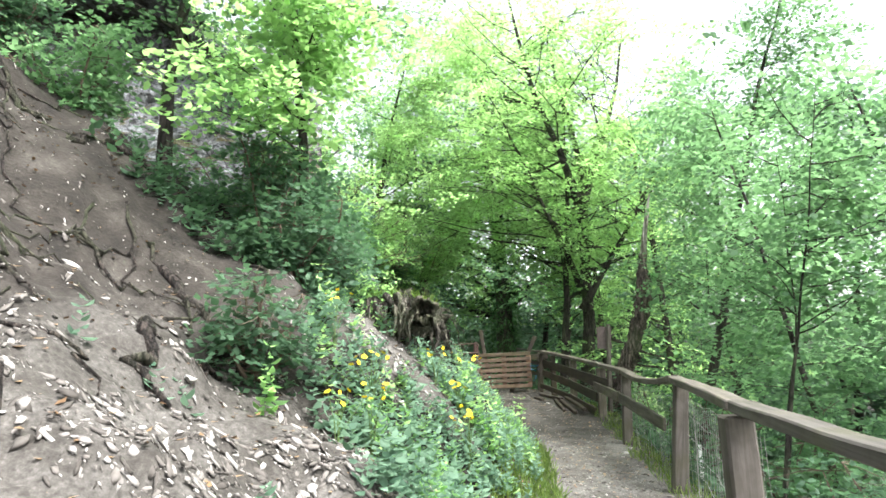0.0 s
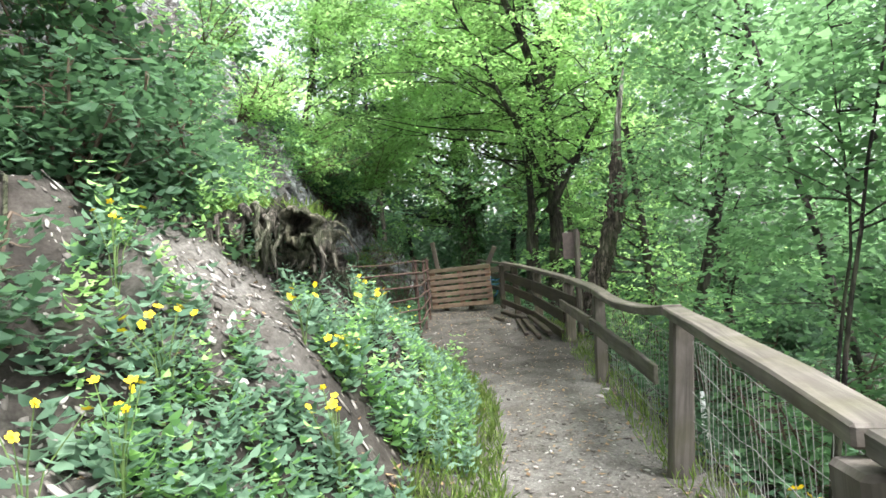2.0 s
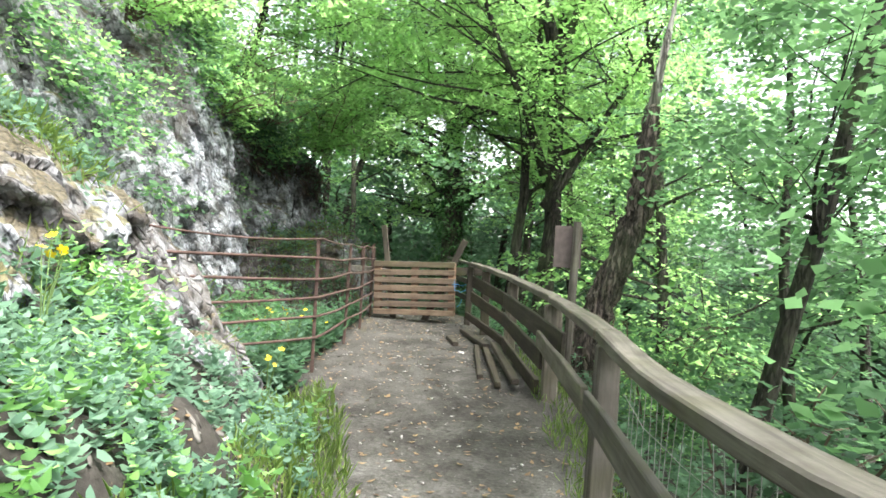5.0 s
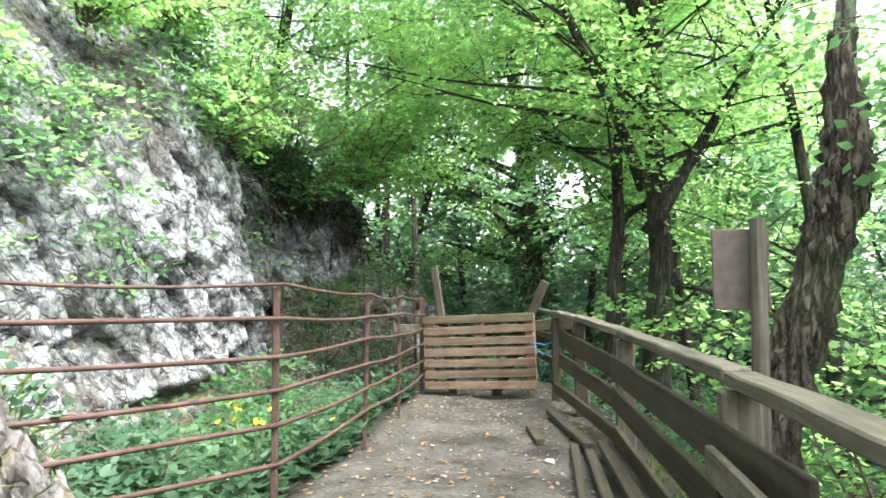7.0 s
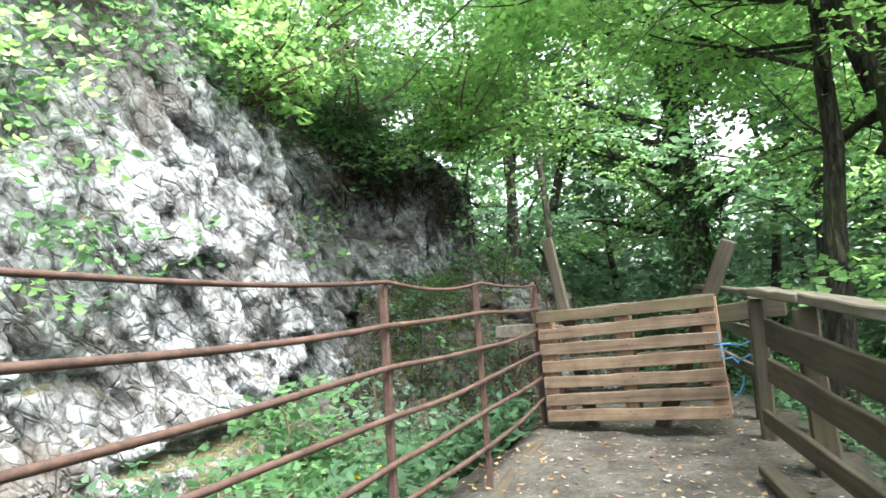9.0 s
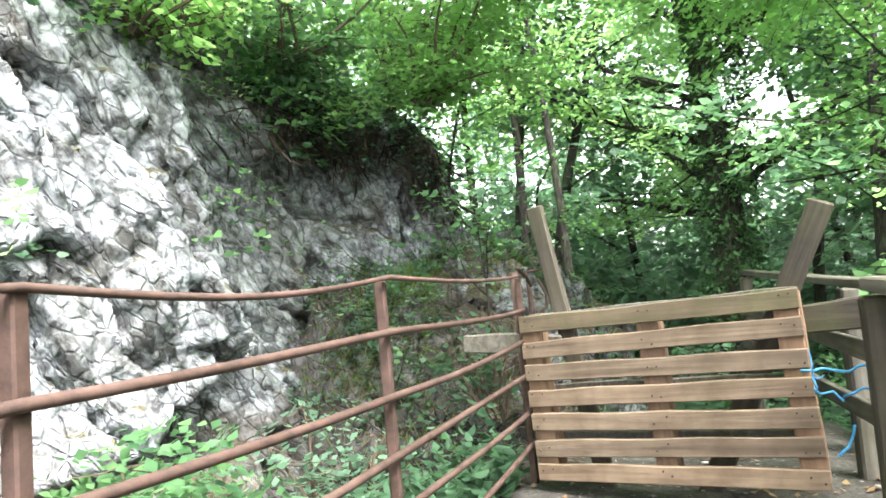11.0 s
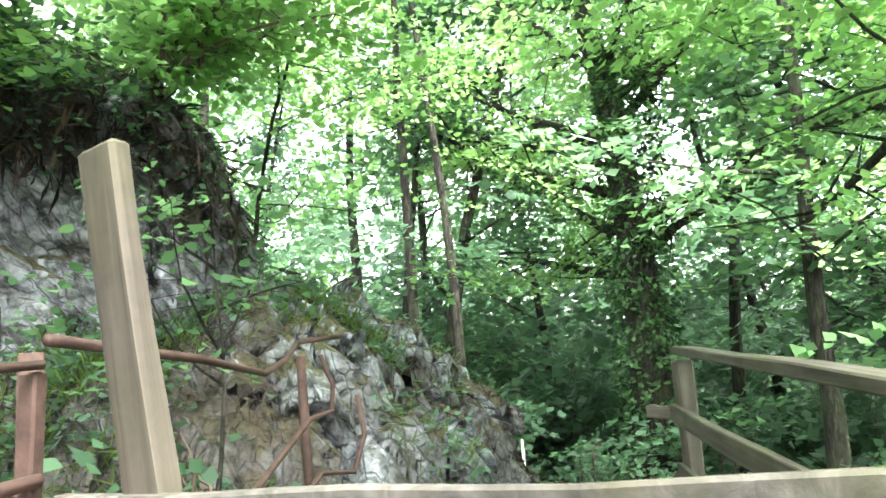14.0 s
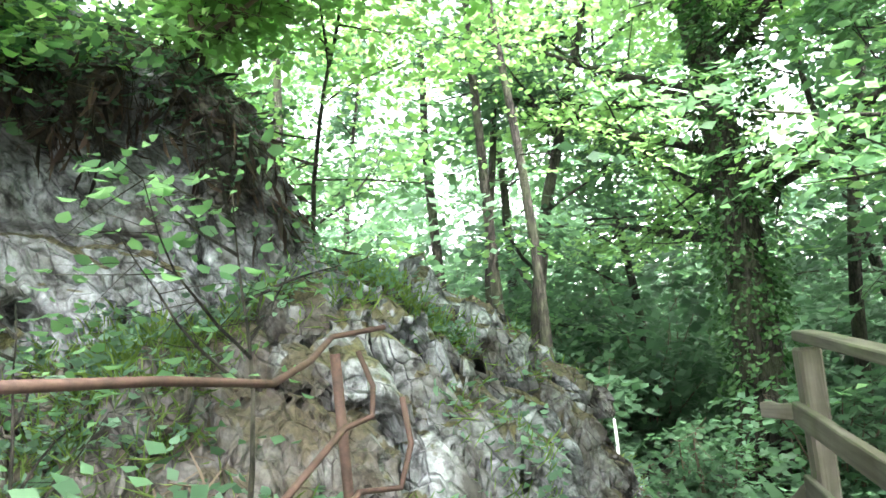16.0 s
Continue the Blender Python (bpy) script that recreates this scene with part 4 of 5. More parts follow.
# ---- direction board seen from behind ----
def build_sign():
    x, y = 2.84, 11.58
    sign = empty("direction_sign", x, y, h1(x, y))
    tagged(sign, "brown sign board seen from behind on a grey post", "sign")
    z0 = sign.location.z
    v, f = tube([(0, 0, -0.4), (0.0, 0, 0.5), (0.01, 0, 0.9 - z0), (0.015, 0, 1.42 - z0)], [0.042, 0.039, 0.036, 0.033], 9)
    part("post", mesh_of("post", v, f, WOOD_POST), sign)
    part("board", board(0.235, 0.02, 0.36, SIGN, 170, 0.004, 0, 3, "board"), sign, "plain dark brown board", Matrix.Translation((-0.045, 0.05, 1.2 - z0)) @ pose(0, 0, 0, 0, 0, -8))
    return sign


build_sign()


# ---- dead tree by the sign ----
def build_dead_tree():
    x, y = 3.2, 12.6
    z0 = h1(x, y)
    t = empty("dead_tree", x, y, z0)
    tagged(t, "broken dead tree with flaking brown bark and bare tip", "tree")
    pts = np.array([(0, 0, z0 - 0.5), (0.02, 0, 0.0), (0.12, 0, 0.45), (0.25, 0, 0.8), (0.43, 0.02, 1.3), (0.56, 0.03, 1.65), (0.61, 0.03, 1.9), (0.62, 0.04, 2.15), (0.62, 0.05, 2.45), (0.65, 0.06, 2.75)]) - [0, 0, z0]
    t0 = np.arange(len(pts))
    t1 = np.linspace(0, len(pts) - 1, 72)
    v, f = tube(np.stack([np.interp(t1, t0, pts[:, q]) for q in range(3)], 1), np.interp(t1, t0, [0.22, 0.18, 0.15, 0.135, 0.12, 0.13, 0.145, 0.115, 0.085, 0.068]), 28)
    me = mesh_of("trunk", v, f, BARK_DEAD, True)
    for q in me.vertices:
        k = 0.3 * float(vnoise(q.co.x * 26, q.co.y * 26, q.co.z * 6, 4, 0.7))
        q.co.x += k * (q.co.x - float(np.interp(q.co.z, pts[:, 2], pts[:, 0])))
        q.co.y += k * (q.co.y - float(np.interp(q.co.z, pts[:, 2], pts[:, 1])))
    part("trunk", me, t)
    v, f = tube([(0.645, 0.06, 2.7 - z0), (0.69, 0.06, 3.1 - z0), (0.76, 0.07, 3.5 - z0), (0.83, 0.08, 3.9 - z0)], [0.064, 0.052, 0.038, 0.012], 8)
    part("tip", mesh_of("tip", v, f, WOOD_BARE, True), t, "bare bleached splinter")


build_dead_tree()

# ---- standing trees ----
def at(x, y):
    return x, y, h1(x, y)


tree("beech_tree", "forked dark-barked tree with layered green sprays beside the fence", *at(3.66, 17.1), 11.5, 0.2, 11, (0.11, 0.02), 0.2, 22, 3.6, 36000, 0.09, side=3.6, points=6, mat=LEAF_FRESH, droop=0.3, wide=1.2,
     stems=[((0.03, 0, 2.3 - h1(3.66, 17.1)), (0.55, -0.1, 1.0), 5.5, 0.085), ((0.0, 0, 2.9 - h1(3.66, 17.1)), (-0.5, -0.35, 1.0), 5.0, 0.075), ((0.1, 0.1, 5.0 - h1(3.66, 17.1)), (-0.25, 0.1, 1.0), 6.0, 0.11), ((0.1, 0.1, 4.6 - h1(3.66, 17.1)), (0.35, 0.2, 1.0), 6.0, 0.10)])
tree("beech_tree", "knotted dark trunk with fresh green leaves beyond the gate", *at(3.15, 17.15), 8.5, 0.12, 12, (0.06, 0.02), 0.25, 26, 3.2, 22000, 0.075, mat=LEAF_FRESH, points=6, droop=0.35, side=2.6)
tree("ledge_tree", "small tree with sunlit drooping sprays rooted on the rock rib", -0.8, 19.3, 1.55, 3.9, 0.022, 25, (0.22, -0.08), 0.25, 20, 2.2, 11000, 0.075, mat=LEAF_FRESH, points=6, droop=0.35, side=-0.4)
tree("beech_tree", "tree with pale sunlit sprays hanging over the slope beyond the gate", *at(5.6, 21.0), 9.0, 0.13, 22, (-0.05, -0.08), 0.3, 22, 3.0, 13000, 0.1, mat=LEAF_FRESH, side=3.9, points=4, droop=0.35)
tree("beech_tree", "tall tree in full leaf on the slope below the fence", *at(5.9, 16.6), 10.0, 0.14, 23, (0.0, 0.0), 0.2, 20, 2.4, 6500, 0.11, mat=LEAF_FRESH, droop=0.3)
tree("young_tree", "slender young tree with light green leaves on the slope", *at(3.8, 10.7), 8.2, 0.085, 13, (0.0, 0), 0.28, 16, 1.7, 9000, 0.08, category="tree", group="young trees on the slope")
tree("young_tree", "slender young tree with light green leaves on the slope", *at(4.3, 8.2), 6.0, 0.05, 14, (0.04, 0), 0.3, 14, 1.5, 7000, 0.08, group="young trees on the slope")
tree("young_tree", "slender young tree with light green leaves on the slope", *at(5.6, 12.4), 8.5, 0.08, 15, (0, 0), 0.2, 18, 2.2, 12000, 0.085, group="young trees on the slope")
tree("young_tree", "slender young tree with light green leaves on the slope", *at(5.2, 6.4), 5.2, 0.05, 16, (0.1, 0), 0.3, 14, 1.5, 7000, 0.08, group="young trees on the slope")
tree("young_tree", "slender two-stemmed young tree just outside the fence", *at(2.78, 6.5), 3.9, 0.02, 24, (0.1, 0.06), 0.5, 13, 1.2, 5200, 0.075, mat=LEAF, side=0.2, stems=[((0.02, 0.02, 0.1), (0.26, 0.08, 1.0), 3.5, 0.016)], group="young trees on the slope")
tree("maple_tree", "broad leafy tree on the bank above the path", *at(-1.45, 7.7), 4.4, 0.07, 17, (0.1, -0.04), 0.3, 16, 1.1, 8000, 0.09, mat=LEAF_FRESH, side=-0.8, points=6)
tree("maple_tree", "leafy tree on top of the bank below the cliff", *at(-3.0, 8.0), 5.5, 0.09, 18, (0.1, -0.1), 0.3, 14, 1.2, 5500, 0.09, side=-0.8)
tree("ash_tree", "tall tree leaning from the top of the cliff", -3.4, 12.0, 5.2, 6.5, 0.13, 19, (0.25, -0.05), 0.15, 14, 2.4, 9000, 0.09, side=0.0)
tree("beech_tree", "tree with drooping sprays above the rock", -2.0, 17.8, 3.2, 6.0, 0.10, 20, (0.25, 0.0), 0.1, 20, 2.6, 18000, 0.085, mat=LEAF_FRESH, side=0.0, droop=0.4)

# ---- wood beyond the gate and down the slope: a few shapes, many trees ----
r0 = random.Random(21)
KINDS = [tree("forest_tree", "tall slim forest tree in dense green leaf", 4.5 + 2.5 * k, 24 + 3 * k, h1(4.5 + 2.5 * k, 24 + 3 * k), 13 + k, 0.15 + 0.03 * k, 30 + k, (0, 0), 0.24, 16, 3.6, 6200, 0.215, mat=(LEAF, LEAF_DARK, LEAF)[k], reach=0.66,
              fans=22, twigs=1, group="forest trees") for k in range(3)]
SPOTS = [(-4.5, 24.0), (-1.2, 27.5), (-7.0, 29.0), (0.8, 33.0), (6.5, 33.0), (-3.5, 35.0), (10.0, 29.0), (-10, 36), (3.5, 40), (9, 41), (-6, 44), (14, 36), (11.5, 19.0), (13.0, 15.0), (13.0, 10.5), (13.5, 22.0), (12.5, 7.0), (17, 12), (19, 25), (18, 2), (24, 17),
         (0.5, 46), (-12, 50), (15, 48), (8.0, 26.0), (20, 38), (27, 30), (22, 44)]
for k, (x, y) in enumerate(SPOTS):
    copy_thing(KINDS[k % 3], pose(x, y, h1(x, y) - 0.1, 0, 0, r0.uniform(0, 360)))
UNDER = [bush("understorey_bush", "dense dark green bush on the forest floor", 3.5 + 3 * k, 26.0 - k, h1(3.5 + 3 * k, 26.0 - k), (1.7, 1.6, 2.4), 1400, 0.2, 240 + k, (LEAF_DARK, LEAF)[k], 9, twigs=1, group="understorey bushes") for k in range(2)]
for k in range(36):
    if k < 28:
        x, y = r0.uniform(-12, 16), r0.uniform(22.5, 42)
    else:
        x, y = r0.uniform(10.0, 20), r0.uniform(3, 23)
    copy_thing(UNDER[k % 2], pose(x, y, h1(x, y) - 0.15, 0, 0, r0.uniform(0, 360)))


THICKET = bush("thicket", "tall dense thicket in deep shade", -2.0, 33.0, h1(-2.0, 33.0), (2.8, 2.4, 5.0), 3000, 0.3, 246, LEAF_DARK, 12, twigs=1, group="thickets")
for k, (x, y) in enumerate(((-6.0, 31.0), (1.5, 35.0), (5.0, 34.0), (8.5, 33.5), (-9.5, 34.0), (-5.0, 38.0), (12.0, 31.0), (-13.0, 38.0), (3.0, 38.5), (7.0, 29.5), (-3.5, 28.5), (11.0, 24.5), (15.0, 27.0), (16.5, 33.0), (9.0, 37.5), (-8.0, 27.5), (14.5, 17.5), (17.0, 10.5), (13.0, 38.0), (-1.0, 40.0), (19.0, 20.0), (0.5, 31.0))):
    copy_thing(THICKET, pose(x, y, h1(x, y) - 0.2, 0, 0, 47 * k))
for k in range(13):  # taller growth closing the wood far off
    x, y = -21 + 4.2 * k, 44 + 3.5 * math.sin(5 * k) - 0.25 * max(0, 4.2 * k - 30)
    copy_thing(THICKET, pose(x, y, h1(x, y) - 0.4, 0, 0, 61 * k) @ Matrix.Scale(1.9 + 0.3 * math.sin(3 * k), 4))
for k, (x, y, w) in enumerate(((-2.6, 26.5, 0.13), (-1.9, 27.4, 0.11), (-1.2, 26.0, 0.12), (-0.3, 25.0, 0.10), (4.6, 29.5, 0.16))):
    trunk_pts = limb((0, 0, -0.3), (0.03 * math.sin(3 * k), 0.02, 1), 12, np.random.default_rng(800 + k), 9, 0.1, 0.06)
    tv, tf = tube(trunk_pts, [w * (1 - 0.07 * q) for q in range(10)], 8)
    bare = empty("bare_trunk_tree", x, y, h1(x, y))
    tagged(bare, "straight bare dark trunk of a forest tree", "tree", "bare forest trunks")
    part("trunk", mesh_of("trunk", tv, tf, BARK, True), bare)
    rk = np.random.default_rng(820 + k)
    cc = np.array([trunk_pts[-1]]) + rk.normal(0, 1, (90, 3)) * np.array([1.5, 1.5, 1.3])
    cv, cf = sprays(cc, rk.normal(0, 1, (90, 3)), 20, 0.6, 0.17, rk, 0.2)
    part("crown", fast_mesh("crown", cv, cf, LEAF), bare)


def build_ivy_tree():
    x, y = 2.7, 27.0
    t = tree("ivy_tree", "thick old trunk wrapped in dark ivy beyond the gate", x, y, h1(x, y), 18, 0.42, 51, (0.01, 0.01), 0.22, 34, 5.0, 26000, 0.16, reach=0.6, mat=LEAF_FRESH)
    r = np.random.default_rng(50)
    n = 420
    z = r.uniform(0, 9, n)
    a = r.uniform(0, 6.28, n)
    rad = 0.36 + 0.2 * r.random(n)
    c = np.stack([np.cos(a) * rad + 0.02 * z, np.sin(a) * rad, z], 1)
    v, f = sprays(c, np.stack([np.cos(a), np.sin(a), 0 * a], 1), 22, 0.28, 0.11, r, 0.9, 0.6)
    part("ivy", fast_mesh("ivy", v, f, IVY), t, "dark glossy ivy")


build_ivy_tree()

# ---- shrubs ----
SHRUBS = [  # x, y, lift, half width, half depth, height, leaves, leaf, material
    (-1.2, 6.9, 0, 0.5, 0.5, 1.0, 2200, 0.08, LEAF_DARK), (-1.2, 5.6, 0, 0.45, 0.4, 0.8, 1500, 0.075, LEAF_DARK), (-1.6, 7.3, 0, 0.7, 0.6, 1.5, 3000, 0.08, LEAF_DARK), (-2.0, 8.0, 0, 0.9, 0.7, 1.8, 3000, 0.08, LEAF),
    (-3.6, 7.3, 0, 0.8, 0.6, 1.3, 2400, 0.08, LEAF), (-4.6, 7.6, 0, 0.9, 0.6, 1.4, 2400, 0.08, LEAF_DARK), (-5.8, 7.9, 0, 1.0, 0.7, 1.5, 2200, 0.09, LEAF),
    (-0.4, 16.0, 0, 0.6, 0.5, 0.9, 800, 0.07, HERB),
    (-0.3, 13.6, 0, 0.6, 0.7, 0.9, 2400, 0.08, LEAF), (-0.6, 14.8, 0, 0.6, 0.6, 1.0, 2200, 0.08, LEAF), (-0.3, 12.4, 0, 0.5, 0.6, 0.7, 1800, 0.08, LEAF_DARK), (-1.05, 8.1, 0, 0.7, 0.6, 1.6, 3000, 0.09, LEAF_DARK),
    (5.4, 8.0, 0, 1.1, 1.0, 2.4, 3600, 0.085, LEAF_DARK), (7.0, 11.0, 0, 1.2, 1.1, 2.8, 3600, 0.09, LEAF_DARK), (5.6, 10.6, 0, 1.0, 1.0, 2.3, 3200, 0.085, LEAF_DARK),
    (3.6, 9.3, 0, 0.7, 0.9, 1.7, 3200, 0.07, LEAF_DARK), (3.2, 7.2, 0, 0.6, 0.8, 1.5, 2800, 0.07, LEAF), (3.0, 5.0, 0, 0.6, 0.9, 1.4, 2800, 0.075, LEAF_DARK), (3.9, 12.6, 0, 0.8, 0.9, 1.9, 3400, 0.08, LEAF), (4.4, 6.0, 0, 0.9, 1.0, 2.0, 3500, 0.08, LEAF),
    (4.6, 14.6, 0, 1.0, 1.0, 2.2, 3600, 0.085, LEAF_FRESH), (2.6, 3.0, 0, 0.6, 0.8, 1.2, 2400, 0.075, LEAF), (4.2, 17.5, 0, 0.9, 0.9, 1.4, 2600, 0.08, LEAF), (3.4, 20.0, 0, 1.0, 0.9, 1.4, 2600, 0.085, LEAF),
    (1.8, 22.5, 0, 0.9, 0.9, 1.3, 2200, 0.10, LEAF_DARK), (5.5, 23.0, 0, 1.2, 1.0, 1.8, 2600, 0.11, LEAF_DARK), (-2.6, 23.5, 0, 1.2, 1.0, 1.8, 2600, 0.11, LEAF_DARK), (6.6, 9.0, 0, 1.2, 1.2, 2.4, 3600, 0.10, LEAF), (7.4, 13.0, 0, 1.3, 1.2, 2.6, 3600, 0.10, LEAF), (6.2, 17.0, 0, 1.2, 1.2, 2.4, 3200, 0.10, LEAF_DARK)]
for k, (x, y, up, a, b, c, n, s, mat) in enumerate(SHRUBS):
    bush("shrub", "leafy green shrub among the undergrowth", x, y, h1(x, y) + up, (a, b, c), n, s, 200 + k, mat, group="shrubs")
# growing on the cliff and its overhang
for k, (x, y, z, a, c, n, mat) in enumerate(((-1.2, 16.9, 3.05, 0.9, 0.4, 1500, LEAF), (-0.4, 17.9, 2.9, 0.7, 0.9, 2600, LEAF_FRESH), (-1.5, 15.7, 3.0, 0.8, 0.5, 1100, LEAF_FRESH), (-2.2, 14.2, 3.8, 0.7, 0.6, 1200, LEAF_FRESH), (-2.4, 11.5, 3.6, 0.8, 0.8, 2200, LEAF),
                                             (-2.0, 15.2, 4.3, 0.8, 0.8, 1500, LEAF_FRESH), (-0.9, 18.3, 3.0, 0.6, 1.3, 2400, LEAF_FRESH), (-2.6, 13.4, 4.6, 0.8, 0.8, 1400, LEAF_FRESH), (-1.8, 16.6, 3.6, 1.0, 0.9, 2600, LEAF_FRESH))):
    bush("cliff_shrub", "shrub spreading from a ledge of the cliff", x, y, z, (a, a, c), n, 0.075, 260 + k, mat, 10, group="shrubs on the cliff", lean=(0.45, -0.15))


for k, (x, y, a, c) in enumerate(((-0.1, 17.5, 0.5, 0.8), (-0.7, 17.3, 0.6, 0.9), (0.35, 16.9, 0.35, 0.6))):
    bush("shrub", "dark leafy shrub at the foot of the rock rib", x, y, h1(x, y) + 0.35, (a, a, c), 480, 0.07, 290 + k, LEAF_DARK, 8, group="shrubs")


# ---- undergrowth on the bank ----
def herbs(name, label, x, y, tall, leaf, seed, mat, pairs=6, points=6):
    """Upright soft stems with leaf pairs, scattered over the ground at x, y."""
    r = np.random.default_rng(seed)
    n = len(x)
    z = height(x, y)
    tall = tall * r.uniform(0.5, 1.15, n)
    az, lean = r.uniform(0, 6.28, n), r.normal(0, 0.22, (n, 2))
    V, F, k = [], [], 0
    for p in range(pairs):
        t = (p + 1.0) / pairs
        base = np.stack([x + lean[:, 0] * tall * t, y + lean[:, 1] * tall * t, z + tall * t], 1)
        for sgn in (0, math.pi):
            a = az + p * 1.57 + sgn + r.normal(0, 0.35, n)
            way = unit(np.stack([np.cos(a), np.sin(a), r.normal(0.15, 0.35, n)], 1))
            across = unit(np.cross(way, np.stack([r.normal(0, 0.3, n), r.normal(0, 0.3, n), np.ones(n)], 1)))
            size = leaf * (1.25 - 0.6 * t) * r.uniform(0.7, 1.3, n)
            v, f = leaf_arrays(base, way, across, size, size * 0.3, 0.3, points)
            V.append(v)
            F.append(f + k)
            k += len(v)
    ob = new(name, fast_mesh(name, np.concatenate(V), np.concatenate(F), mat))
    return tagged(ob, label, "undergrowth", kind="stuff")


def scatter(n, seed, y0, y1, u0, u1, keep=None):
    """Points beside the path's left edge: u metres up the bank."""
    r = np.random.default_rng(seed)
    y = r.uniform(y0, y1, n)
    u = r.uniform(u0, u1, n)
    x = path_left(y) - u
    if keep is not None:
        k = keep(x, y, u, r)
        x, y = x[k], y[k]
    return x, y


off_rib = lambda x, y: (y - (10.45 + 0.8 * np.clip((x + 0.9) / 1.75, 0, 1)) < -0.6) | (y > 11.25)
patchy = lambda x, y, u, r: off_rib(x, y) & (vnoise(x * 1.6, y * 1.6, 9, 2) > -0.3 + 0.3 * step(6.8, 7.8, y)) & (((x + 0.45) / 0.4) ** 2 + ((y - 6.8) / 0.45) ** 2 > 1)
herbs("bank_herbs", "dense nettles and herbs covering the bank", *scatter(1700, 61, 3.9, 11.0, 0.05, 1.5, lambda x, y, u, r: (patchy(x, y, u, r)) & (u < 0.25 + 1.0 * step(3.5, 6.5, y) + 0.6 * r.random(len(u)))), 0.22, 0.055, 62, HERB)
herbs("bank_nettles", "tall upright nettles in clumps on the bank", *scatter(1300, 46, 5.0, 10.2, 0.1, 1.9, lambda x, y, u, r: patchy(x, y, u, r) & (vnoise(x * 2.4, y * 2.4, 44, 2) > 0.3)), 0.42, 0.075, 47, LEAF_FRESH, 8)
herbs("bank_weeds", "broad light green weeds among the herbs", *scatter(700, 58, 3.6, 10.9, 0.1, 1.9, lambda x, y, u, r: patchy(x, y, u, r) & (u < 0.3 + 1.6 * step(3.5, 6.5, y))), 0.2, 0.06, 59, LEAF_FRESH, 6)
herbs("ridge_herbs", "green herbs at the end of the bank", *scatter(300, 56, 9.0, 10.7, 0.2, 2.6, lambda x, y, u, r: off_rib(x, y)), 0.22, 0.07, 57, HERB)
herbs("upper_herbs", "green herbs below the cliff and bushes", *scatter(700, 63, 6.5, 10.4, 1.3, 4.0, patchy), 0.32, 0.09, 64, LEAF_DARK)
herbs("dock_clumps", "broad-leaved dock and nettles on the stony bank", *scatter(420, 48, 3.9, 7.0, 0.35, 2.6, lambda x, y, u, r: patchy(x, y, u, r) & (u < 0.2 + 1.3 * step(3.8, 5.8, y) + 0.5 * r.random(len(u)))), 0.32, 0.095, 49, HERB, 5)
herbs("slope_tufts", "small green tufts on the bare slope", *scatter(36, 52, 2.8, 6.6, 1.2, 5.0, lambda x, y, u, r: vnoise(x, y, 31, 2) > 0.1), 0.2, 0.07, 53, HERB)
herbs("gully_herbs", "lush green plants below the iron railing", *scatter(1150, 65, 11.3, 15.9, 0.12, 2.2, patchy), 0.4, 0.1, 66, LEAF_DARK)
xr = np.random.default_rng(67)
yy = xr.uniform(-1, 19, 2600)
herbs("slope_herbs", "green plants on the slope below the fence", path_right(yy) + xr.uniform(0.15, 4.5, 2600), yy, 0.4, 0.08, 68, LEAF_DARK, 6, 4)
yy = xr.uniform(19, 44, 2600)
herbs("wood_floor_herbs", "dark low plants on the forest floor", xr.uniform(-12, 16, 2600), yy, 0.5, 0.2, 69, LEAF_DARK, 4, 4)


def grass(name, label, x, y, tall, seed, mat):
    r = np.random.default_rng(seed)
    n = len(x)
    base = np.stack([x, y, height(x, y) - 0.01], 1)
    way = unit(np.stack([r.normal(0, 0.45, n), r.normal(0, 0.45, n), np.ones(n)], 1))
    across = unit(np.stack([r.normal(0, 1, n), r.normal(0, 1, n), 0 * way[:, 0]], 1))
    size = tall * r.uniform(0.4, 1.2, n)
    v, f = leaf_arrays(base, way, across, size, np.full(n, 0.0025) + 0.002 * r.random(n), 0.0, 6)
    return tagged(new(name, fast_mesh(name, v, f, mat)), label, "grass", kind="stuff")


grass("verge_grass", "fine green grass along the edge of the path", *scatter(7000, 71, 1.5, 11.2, -0.12, 0.4), 0.13, 72, GRASS)
yy = np.random.default_rng(73).uniform(0, 13, 2500)
grass("fence_grass", "thin grass at the foot of the fence", path_right(yy) + np.random.default_rng(74).uniform(-0.12, 0.3, 2500), yy, 0.13, 75, GRASS)


# ---- yellow flowers ----
def petal_flower():
    v, f = [], []
    for k in range(5):
        a = k * 1.2566
        c, s = math.cos(a), math.sin(a)
        pts = [(0, 0, 0), (0.011, 0.009, 0.004), (0.023, 0.006, 0.006), (0.023, -0.006, 0.006), (0.011, -0.009, 0.004)]
        i = len(v)
        v += [(p[0] * c - p[1] * s, p[0] * s + p[1] * c, p[2]) for p in pts]
        f.append(tuple(range(i, i + 5)))
    i = len(v)
    v += [(0.006 * math.cos(a), 0.006 * math.sin(a), 0.007) for a in (0, 1.57, 3.14, 4.71)] + [(0, 0, 0.012)]
    f += [(i, i + 1, i + 4), (i + 1, i + 2, i + 4), (i + 2, i + 3, i + 4), (i + 3, i, i + 4)]
    return mesh_of("blossom", v, f, PETAL)


BLOSSOM = petal_flower()


